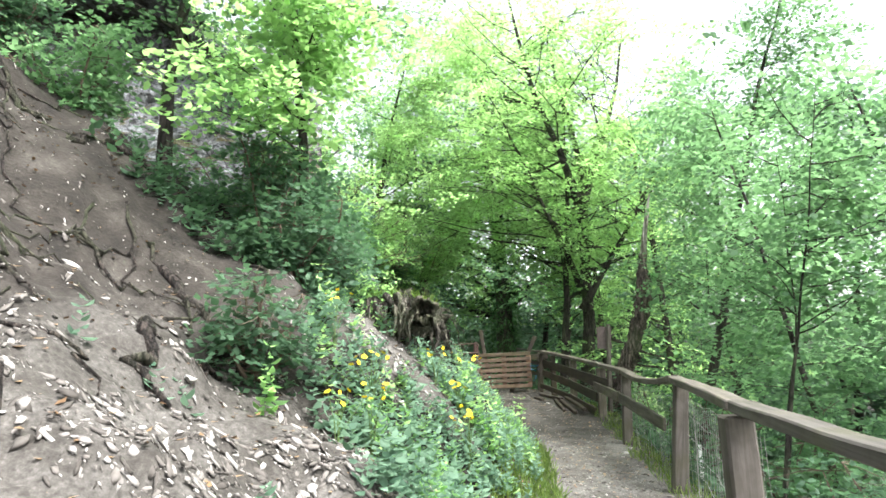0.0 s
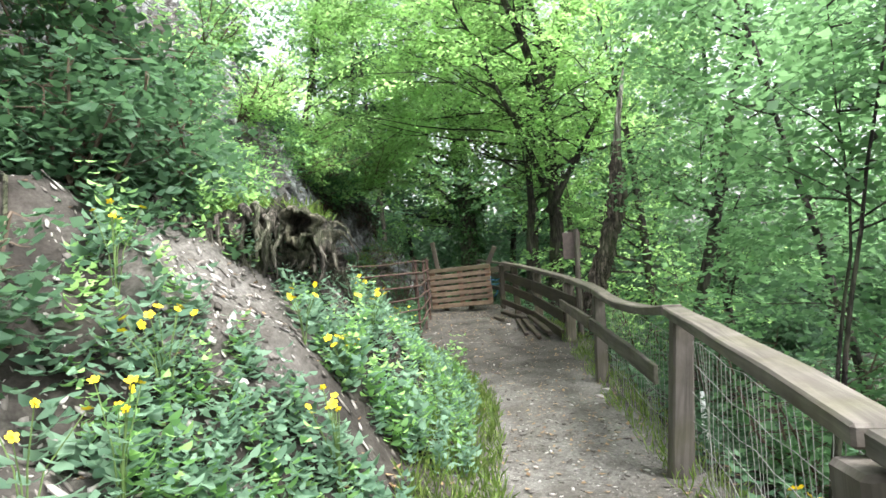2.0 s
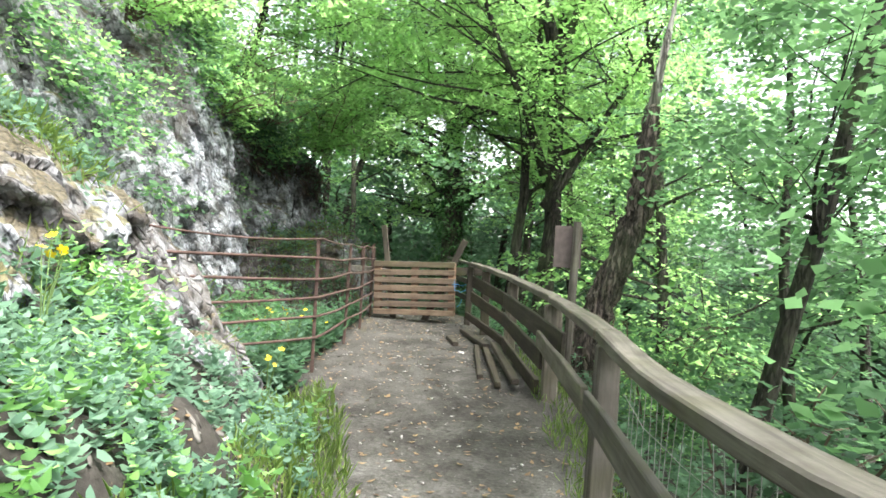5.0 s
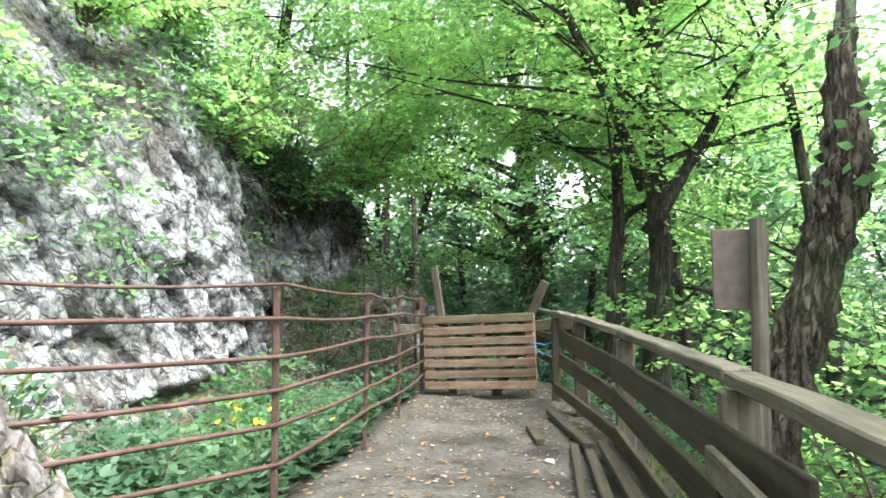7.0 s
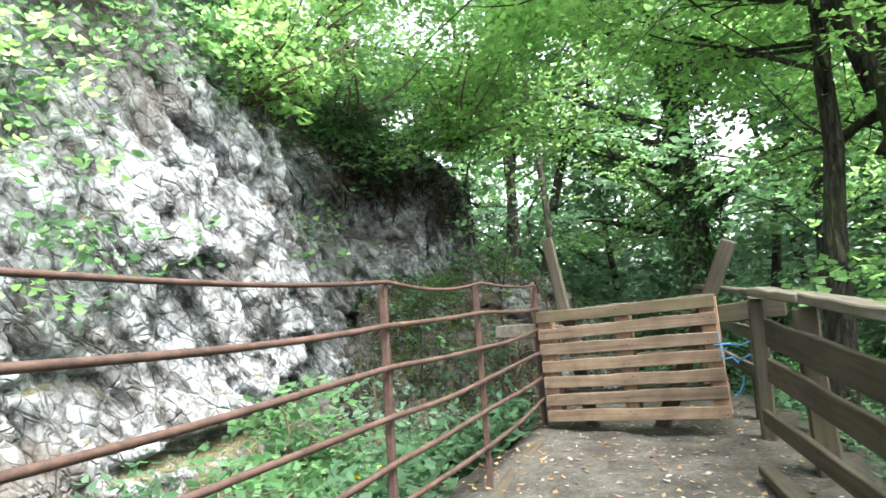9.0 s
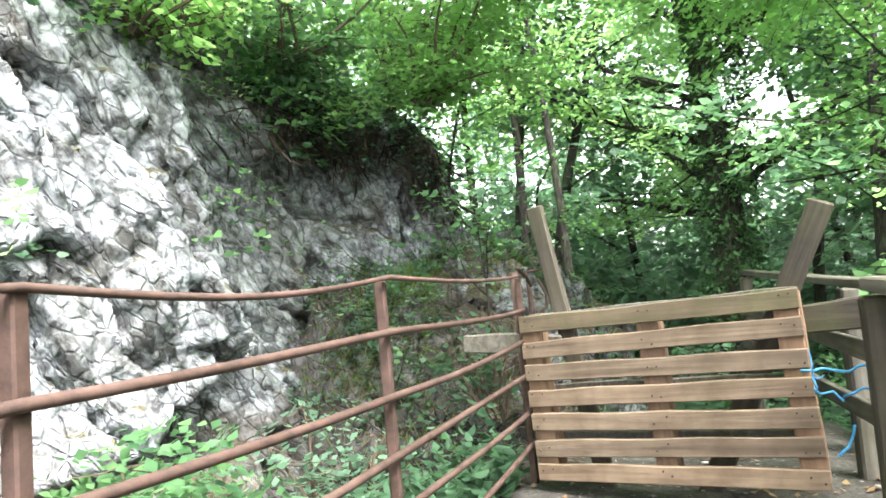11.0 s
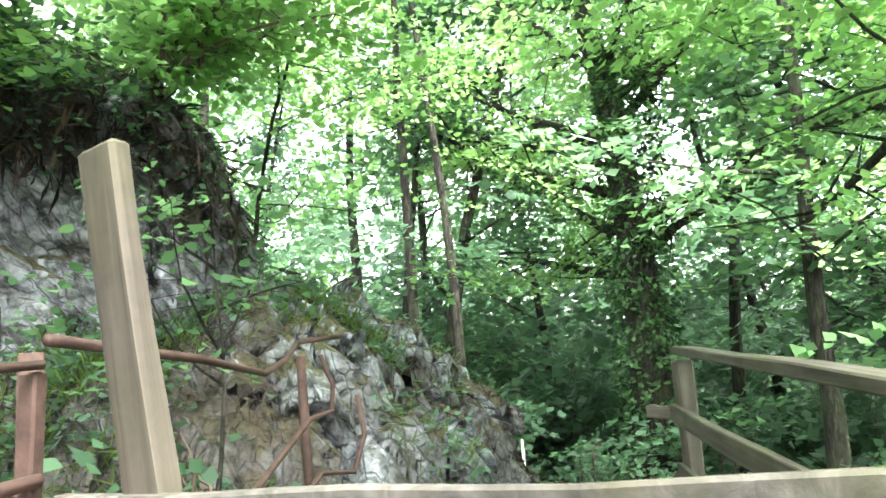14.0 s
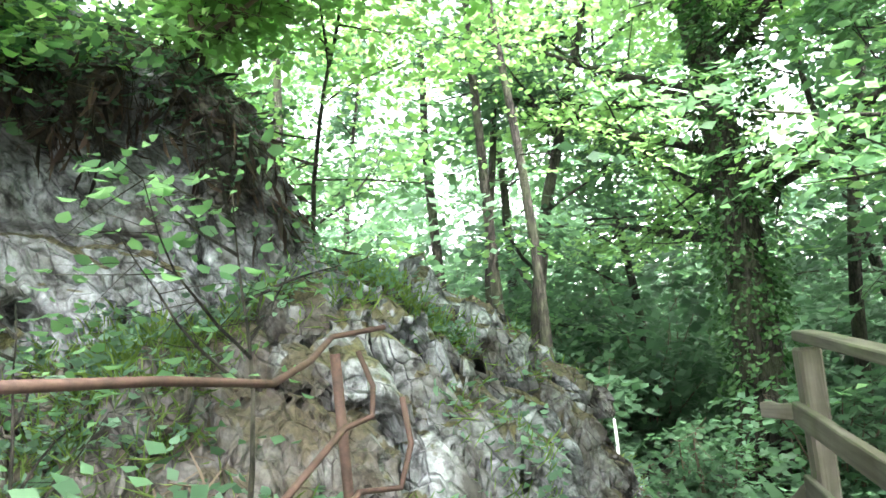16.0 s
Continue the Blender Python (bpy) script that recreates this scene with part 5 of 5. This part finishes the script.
def flower(x, y, tall, heads, seed, z=None):
    r = np.random.default_rng(seed)
    t = empty("yellow_flower", x, y, h1(x, y) if z is None else z)
    tagged(t, "yellow five-petalled flowers on a leafy stem", "flower", "yellow flowers")
    wood = Pile()
    V, F, k = [], [], 0
    for q in range(heads):
        top = np.array([r.normal(0, 0.07), r.normal(0, 0.07), tall * r.uniform(0.8, 1.05)])
        wood.add(*tube([(0, 0, -0.03), top * np.array([0.3, 0.3, 0.55]), top], [0.004, 0.003, 0.002], 4))
        part("blossom", BLOSSOM, t, "", Matrix.Translation(top) @ pose(0, 0, 0, r.normal(25, 25), r.normal(0, 30), r.uniform(0, 360)) @ Matrix.Scale(r.uniform(0.65, 1.05), 4))
        for j in range(4):
            p = top * (0.25 + 0.17 * j)
            a = r.uniform(0, 6.28)
            way = unit(np.array([[math.cos(a), math.sin(a), 0.4]]))
            v, f = leaf_arrays(p[None], way, unit(np.cross(way, [[0, 0, 1.0]])), np.array([0.07]), np.array([0.02]), 0.2, 6)
            V.append(v)
            F.append(f + k)
            k += len(v)
    part("stem", wood.mesh("stem", STEM), t)
    part("leaves", fast_mesh("leaves", np.concatenate(V), np.concatenate(F), HERB), t)


for k, (x, y, tall, heads) in enumerate(((0.30, 5.85, 0.45, 8), (0.26, 6.6, 0.3, 9), (-0.42, 5.9, 0.42, 8), (-0.35, 5.3, 0.5, 6), (-0.75, 6.2, 0.5, 6), (0.35, 7.3, 0.35, 7), (0.05, 6.6, 0.3, 5), (0.2, 8.5, 0.5, 5), (0.5, 10.8, 0.5, 4), (0.45, 11.9, 0.55, 5), (0.1, 12.6, 0.6, 6), (0.45, 13.0, 0.4, 5), (0.25, 13.9, 0.4, 4), (-0.54, 5.1, 0.4, 5), (2.2, 5.6, 0.35, 4))):
    flower(x, y, tall, heads, 300 + k)


# ---- stones ----
def stone_shape(r, sx, sy, sz):
    bm = bmesh.new()
    bmesh.ops.create_icosphere(bm, subdivisions=1, radius=0.5)
    for v in bm.verts:
        k = r.uniform(0.45, 1.3)
        q = Vector((v.co.x * k + r.uniform(-0.08, 0.08), v.co.y * k + r.uniform(-0.08, 0.08), v.co.z * k))
        v.co = Vector((max(-0.42, min(0.42, q.x)) * sx, max(-0.34, min(0.34, q.y)) * sy, max(-0.2, min(0.22, q.z)) * 1.6 * sz))  # split faces
    vs = [tuple(v.co) for v in bm.verts]
    fs = [tuple(v.index for v in f.verts) for f in bm.faces]
    bm.free()
    return vs, fs


def stone_field(name, label, x, y, sizes, seed, mat=None, flat=0.45, up=0.1):
    """Many small stones lying on the ground."""
    r = random.Random(seed)
    z = height(x, y)
    shapes = [stone_shape(r, 1.15, r.uniform(0.35, 0.85), flat * r.uniform(0.35, 0.9)) for _ in range(10)]
    base = [np.array(s[0]) for s in shapes]
    V = []
    for k in range(len(x)):
        b = base[k % 10] * sizes[k]
        e = 0.03
        gx, gy = (height(x[k] + e, y[k]) - z[k]) / e, (height(x[k], y[k] + e) - z[k]) / e
        a = r.uniform(0, 6.28)
        c, s = math.cos(a), math.sin(a)
        q = np.stack([b[:, 0] * c - b[:, 1] * s, b[:, 0] * s + b[:, 1] * c, b[:, 2]], 1)
        q[:, 2] += q[:, 0] * gx * 0.8 + q[:, 1] * gy * 0.8
        V.append(q + [x[k], y[k], z[k] + sizes[k] * up])
    # each shape keeps its own vertex order
    F = np.concatenate([np.array(shapes[k % 10][1]) + 12 * k for k in range(len(x))])
    ob = new(name, fast_mesh(name, np.concatenate(V), F, mat or STONE))
    return tagged(ob, label, "stones", kind="stuff")


rs = np.random.default_rng(90)
n = 5200
yy = np.concatenate([rs.uniform(0.2, 16.5, n // 2), rs.uniform(0.2, 8.0, n // 2)])
stone_field("path_gravel", "small pale stones trodden into the path", path_left(yy) + (path_right(yy) - path_left(yy)) * rs.beta(1.2, 1.2, n), yy, 0.012 + 0.035 * rs.random(n) ** 3, 91)
n = 17000
yy = np.concatenate([rs.uniform(1.0, 6.6, n // 2), rs.normal(3.8, 1.0, n // 2)])
uu = np.abs(rs.normal(1.0, 1.1, n)) + 0.02
keep = (uu < 4.2) & (yy < 5.7) & (vnoise((path_left(yy) - uu) * 2, yy * 2, 7, 2) > -0.25 - 0.4 * (uu < 1.3))
stone_field("scree", "loose pale angular stones on the bare slope", (path_left(yy) - uu)[keep], yy[keep], (0.014 + 0.07 * rs.random(n) ** 4)[keep], 92, up=0.07)
n = 5000
yy, uu = rs.uniform(2.2, 7.6, n), rs.uniform(0.9, 5.6, n)
stone_field("slope_crumbs", "crumbled small stones all over the bare slope", path_left(yy) - uu, yy, 0.01 + 0.035 * rs.random(n) ** 3, 97, up=0.08)
n = 1700
yy = rs.uniform(5.2, 11.0, n)
stone_field("bank_stones", "small stones in the bare soil of the bank", path_left(yy) - rs.uniform(0.0, 2.2, n), yy, 0.015 + 0.06 * rs.random(n) ** 3, 93)


n = 900
stone_field("rubble", "pale broken stones below the rotten stump", rs.normal(-0.4, 0.36, n), rs.normal(6.6, 0.45, n), 0.015 + 0.06 * rs.random(n) ** 3, 94, up=0.08)


def big_stone(x, y, s, seed, label, up=0.12, mat=None, z=None):
    s *= 0.75
    r = random.Random(seed)
    bm = bmesh.new()
    bmesh.ops.create_icosphere(bm, subdivisions=2, radius=0.5)
    for v in bm.verts:
        k = 0.9 + 0.6 * float(vnoise(v.co.x * 3 + seed, v.co.y * 3, v.co.z * 3, 2))
        v.co = Vector((v.co.x * s * k, v.co.y * s * 0.6 * k, v.co.z * s * 0.4 * k))
    ob = new("stone", bm_mesh("stone", bm, mat or STONE))
    ob.matrix_basis = pose(x, y, (h1(x, y) if z is None else z) + up * s, r.uniform(-15, 15), r.uniform(-25, 25), r.uniform(0, 360))
    return tagged(ob, label, "stone", "loose stones")


for k, (x, y, s) in enumerate(((-1.32, 4.76, 0.16), (-1.63, 5.43, 0.11), (-2.3, 5.2, 0.17), (-0.75, 3.6, 0.13), (-0.5, 3.1, 0.12), (-1.1, 3.9, 0.14), (-1.7, 4.3, 0.12), (2.30, 8.78, 0.16), (2.22, 8.66, 0.10), (-0.2, 6.15, 0.14), (0.9, 8.3, 0.12), (2.05, 12.9, 0.12))):
    big_stone(x, y, s, 400 + k, "pale angular limestone lying loose on the slope" if x < 1.5 else "pale stone lying beside the fence")


# ---- roots on the bare slope ----
def surface_root(points, r0, seed, lift=0.0):
    r = np.random.default_rng(seed)
    pts = []
    for (x0, y0), (x1, y1) in zip(points[:-1], points[1:]):
        for t in np.linspace(0, 1, 6, endpoint=False):
            x, y = x0 + (x1 - x0) * t + r.normal(0, 0.035), y0 + (y1 - y0) * t + r.normal(0, 0.035)
            pts.append((x, y, h1(x, y) + lift + 0.6 * r0 * r.random() + abs(r.normal(0, 0.015))))
    n = len(pts)
    v, f = tube(pts, [r0 * (1 - 0.75 * k / n) for k in range(n)], 7)
    ob = new("root", mesh_of("root", v, f, ROOT, True))
    return tagged(ob, "grey-brown tree root creeping over bare soil", "root", "tree roots")


rr = np.random.default_rng(95)
for k in range(60):
    x, y = rr.uniform(-5.2, -1.5), rr.uniform(3.0, 6.8)
    a = rr.normal(-0.6, 0.7)
    L = rr.uniform(0.35, 1.1)
    b = a + rr.normal(0, 0.5)
    surface_root([(x, y), (x + L * math.cos(a), y + L * math.sin(a)), (x + L * math.cos(a) + 0.6 * L * math.cos(b), y + L * math.sin(a) + 0.6 * L * math.sin(b))], rr.uniform(0.006, 0.02) if k % 6 else rr.uniform(0.03, 0.045), 500 + k, 0.005)


# ---- uprooted stump on the bank ----
def build_stump():
    x, y, z = -0.42, 7.5, 1.2
    t = empty("root_stump", x, y, h1(x, y))
    tagged(t, "dark rotten stump with hanging roots over bare soil", "stump")
    dz = z - t.location.z
    r = np.random.default_rng(77)
    bm = bmesh.new()
    bmesh.ops.create_icosphere(bm, subdivisions=5, radius=0.5)
    for v in bm.verts:
        k = 0.95 + 0.34 * float(vnoise(v.co.x * 6, v.co.y * 6, v.co.z * 6, 5, 0.7))
        v.co = Vector((v.co.x * 1.15 * k, v.co.y * 0.8 * k + 0.2, v.co.z * 0.72 * k + dz))
    part("earth_clod", bm_mesh("earth_clod", bm, ROOT, True), t, "earth held by rotten roots")

    def root(p0, d, steps, reach, fall, w, label=""):
        pts = [np.array(p0, float)]
        for q in range(steps):
            d = unit(d + np.array([0, 0, -fall]) + r.normal(0, 0.36, 3))
            pts.append(pts[-1] + d * reach * r.uniform(0.8, 1.25))
        v, f = tube(pts, [w * (1 - 0.7 * q / steps) * r.uniform(0.85, 1.15) for q in range(steps + 1)], 8)
        part("root", mesh_of("root", v, f, ROOT_GREY if label else ROOT, True), t, label)

    for k in range(34):  # thick grey roots that arch over the edge
        u = -0.52 + 1.06 * (k + r.uniform(0, 1)) / 34
        root((u, -0.1 + 0.12 * abs(u) + r.normal(0, 0.03), dz + 0.27 - 0.3 * u * u + r.normal(0, 0.05)), unit(np.array([0.5 * u + r.normal(0, 0.3), -1.0, 0.1])), 7, 0.06, 0.62, r.uniform(0.018, 0.045), "thick weathered grey root")
    for k in range(80):  # fine hanging rootlets
        a = r.uniform(3.3, 6.4)
        rad = r.uniform(0.35, 0.6)
        root((math.cos(a) * rad, 0.15 + math.sin(a) * rad * 0.65, dz + r.uniform(-0.1, 0.32)), unit(np.array([math.cos(a) * 0.8, math.sin(a) * 0.8, r.uniform(-0.5, 0.2)])), 6, 0.06, 0.5, r.uniform(0.003, 0.009))
    n = 420
    bx, by = r.uniform(-0.5, 0.5, n), r.uniform(-0.05, 0.5, n)
    way = unit(np.stack([r.normal(0, 0.5, n), r.normal(-0.3, 0.5, n), np.full(n, 0.6)], 1))
    size = r.uniform(0.05, 0.16, n)
    v, f = leaf_arrays(np.stack([bx, by, dz + 0.36 - 0.5 * bx**2 - 0.3 * (by - 0.2) ** 2], 1), way, unit(np.cross(way, r.normal(0, 1, (n, 3)))), size, np.full(n, 0.003), 0.0, 6)
    part("turf", fast_mesh("turf", v, f, GRASS), t, "thin grass on top")
    # hollow end of a rotten log
    rows, nseg = [], 56
    for scale, back in ((0.9, 0.12), (1.05, 0.02), (1.1, -0.14), (1.02, -0.22), (0.86, -0.23), (0.74, -0.17), (0.6, 0.0)):
        for k in range(nseg):
            q = 2 * math.pi * k / nseg
            w = (0.1 + 0.016 * math.sin(3 * q + 1) + 0.013 * math.sin(7 * q)) * scale * (1 + 0.2 * float(vnoise(5 * math.cos(q), 5 * math.sin(q), back * 14, 4, 0.65)))
            rows.append((0.36 + w * math.cos(q), back - 0.12 + 0.05 * float(vnoise(3 * math.cos(q) + 5, 3 * math.sin(q), back * 3, 3, 0.6)), dz + 0.2 + 1.1 * w * math.sin(q)))
    fs = [(r0 * nseg + k, r0 * nseg + (k + 1) % nseg, (r0 + 1) * nseg + (k + 1) % nseg, (r0 + 1) * nseg + k) for r0 in range(6) for k in range(nseg)]
    fs.append(tuple(range(6 * nseg, 7 * nseg)))
    part("hollow_log", mesh_of("hollow_log", rows, fs, BARK_DEAD, True), t, "hollow rotten log end")


build_stump()


# ---- old boards lying along the fence ----
def fallen_board(a, b, wide, thick, seed, label):
    me, m = rail_mesh(a, b, wide, thick, WOOD_DARK, seed, 0.0, False, "old_board")
    ob = new("old_board", me)
    ob.matrix_basis = m
    return tagged(ob, label, "board", "old boards")


for k, (x0, y0, x1, y1, w, up) in enumerate(((2.12, 11.7, 2.24, 13.2, 0.05, 0.02), (2.24, 11.4, 2.33, 13.3, 0.06, 0.04), (2.36, 11.3, 2.40, 13.0, 0.07, 0.1), (2.02, 13.3, 1.98, 13.9, 0.07, 0.02), (2.32, 13.0, 2.2, 14.6, 0.08, 0.06))):
    fallen_board((x0, y0, h1(x0, y0) + up), (x1, y1, h1(x1, y1) + up), w, 0.05, 600 + k, "dark rotten board lying beside the path")
fallen_board((0.9, 13.4, 0.01), (0.95, 15.2, 0.07), 0.09, 0.08, 610, "old timber edging below the iron railing")


# ---- wire netting on the fence ----
def build_netting():
    t = empty("wire_netting", 2.3, 7.8, h1(2.3, 7.8))
    tagged(t, "sagging galvanised wire netting behind the fence", "netting")
    inv = Matrix.Translation(-t.location)
    ends = [(1.66, 4.3), (2.20, 6.69), (2.43, 9.0)]
    pile = Pile()
    for (x0, y0), (x1, y1) in zip(ends[:-1], ends[1:]):
        L = math.hypot(x1 - x0, y1 - y0)
        for k in range(int(L / 0.075)):
            q = k * 0.075 / L
            x, y = x0 + (x1 - x0) * q, y0 + (y1 - y0) * q
            z = h1(x, y)
            off = 0.03 * math.sin(5 * y)
            pile.add(*tube([(x + off, y, z - 0.1), (x + 0.5 * off + 0.015 * math.sin(9 * y), y + 0.02 * math.sin(k), z + 0.4), (x, y, z + 0.78)], [0.0016] * 3, 3))
        for k in range(6):
            pts = [(x0 + (x1 - x0) * q + 0.02 * math.sin(9 * q + k), y0 + (y1 - y0) * q, float(h1(x0 + (x1 - x0) * q, y0 + (y1 - y0) * q)) + 0.05 + 0.145 * k + 0.015 * math.sin(7 * q + 2 * k)) for q in np.linspace(0, 1, 12)]
            pile.add(*tube(pts, [0.0018] * 12, 3))
    part("mesh", pile.mesh("mesh", WIRE), t, "", inv)


build_netting()


def insulator_stake(x, y, z, tall):
    t = empty("white_stake", x, y, z)
    tagged(t, "thin white plastic marker stake", "stake")
    part("shaft", board(0.035, 0.012, tall, WHITE, 3, 0.003, 0, 2, "shaft"), t, "", Matrix.Translation((0, 0, tall / 2 - 0.1)))


insulator_stake(0.74, 23.6, -0.75, 0.75)
insulator_stake(2.62, 7.5, h1(2.62, 7.5), 0.55)


# ---- blue rope on the gate ----
def build_rope():
    t = empty("blue_rope", 2.2, 15.36, 0.7)
    tagged(t, "frayed blue plastic rope tying the gate to the fence", "rope")
    r = np.random.default_rng(8)
    for k, (a, b) in enumerate((((-0.12, -0.02, -0.03), (0.16, -0.05, 0.0)), ((-0.1, -0.02, -0.12), (0.12, -0.04, -0.09)), ((-0.06, -0.03, -0.36), (0.02, -0.05, -0.26)))):
        pts = [tuple(np.array(a) + (np.array(b) - np.array(a)) * q + r.normal(0, 0.008, 3) + np.array([0, 0, -0.03 * math.sin(math.pi * q)])) for q in np.linspace(0, 1, 9)]
        v, f = tube(pts, [0.005] * 9, 6)
        part("strand", mesh_of("strand", v, f, ROPE, True), t)
    for k in range(7):
        p = np.array([0.16 if k < 4 else -0.1, -0.055, 0.0 if k < 4 else -0.06])
        q = p + r.normal(0, 0.05, 3) * np.array([1, 0.3, 1])
        v, f = tube([tuple(p), tuple((p + q) / 2 + r.normal(0, 0.01, 3)), tuple(q)], [0.004, 0.003, 0.0015], 5)
        part("frayed_end", mesh_of("frayed_end", v, f, ROPE), t)


build_rope()

# ---- small tree in front of the cliff beyond the gate ----
tree("sapling", "small sapling with toothed bright leaves before the rock", 0.25, 17.2, 0.55, 1.2, 0.014, 700, (0.05, 0.0), 0.5, 8, 0.8, 230, 0.062, mat=LEAF, fans=6, reach=0.16, category="sapling", points=6)
tree("sapling", "small sapling with toothed bright leaves before the rock", -0.5, 16.9, 0.1, 1.3, 0.014, 701, (0.05, 0.0), 0.3, 8, 0.6, 240, 0.05, mat=LEAF, fans=6, reach=0.16, category="sapling", points=6)

# ---- fallen leaves ----
rl = np.random.default_rng(96)
n = 7000
yl, ul = rl.uniform(0.5, 17, n), rl.uniform(-1.6, 5.0, n)
xl = path_left(yl) - ul
ang = rl.uniform(0, 6.28, n)
way = unit(np.stack([np.cos(ang), np.sin(ang), rl.normal(0, 0.2, n)], 1))
size = rl.uniform(0.03, 0.06, n)
lv, lf = leaf_arrays(np.stack([xl, yl, height(xl, yl) + 0.008], 1), way, unit(np.cross(way, np.array([[0.1, 0.1, 1.0]]))), size, size * 0.3, 0.25, 4)
tagged(new("leaf_litter", fast_mesh("leaf_litter", lv, lf, LITTER)), "brown fallen leaves and husks on the soil", "litter", kind="stuff")
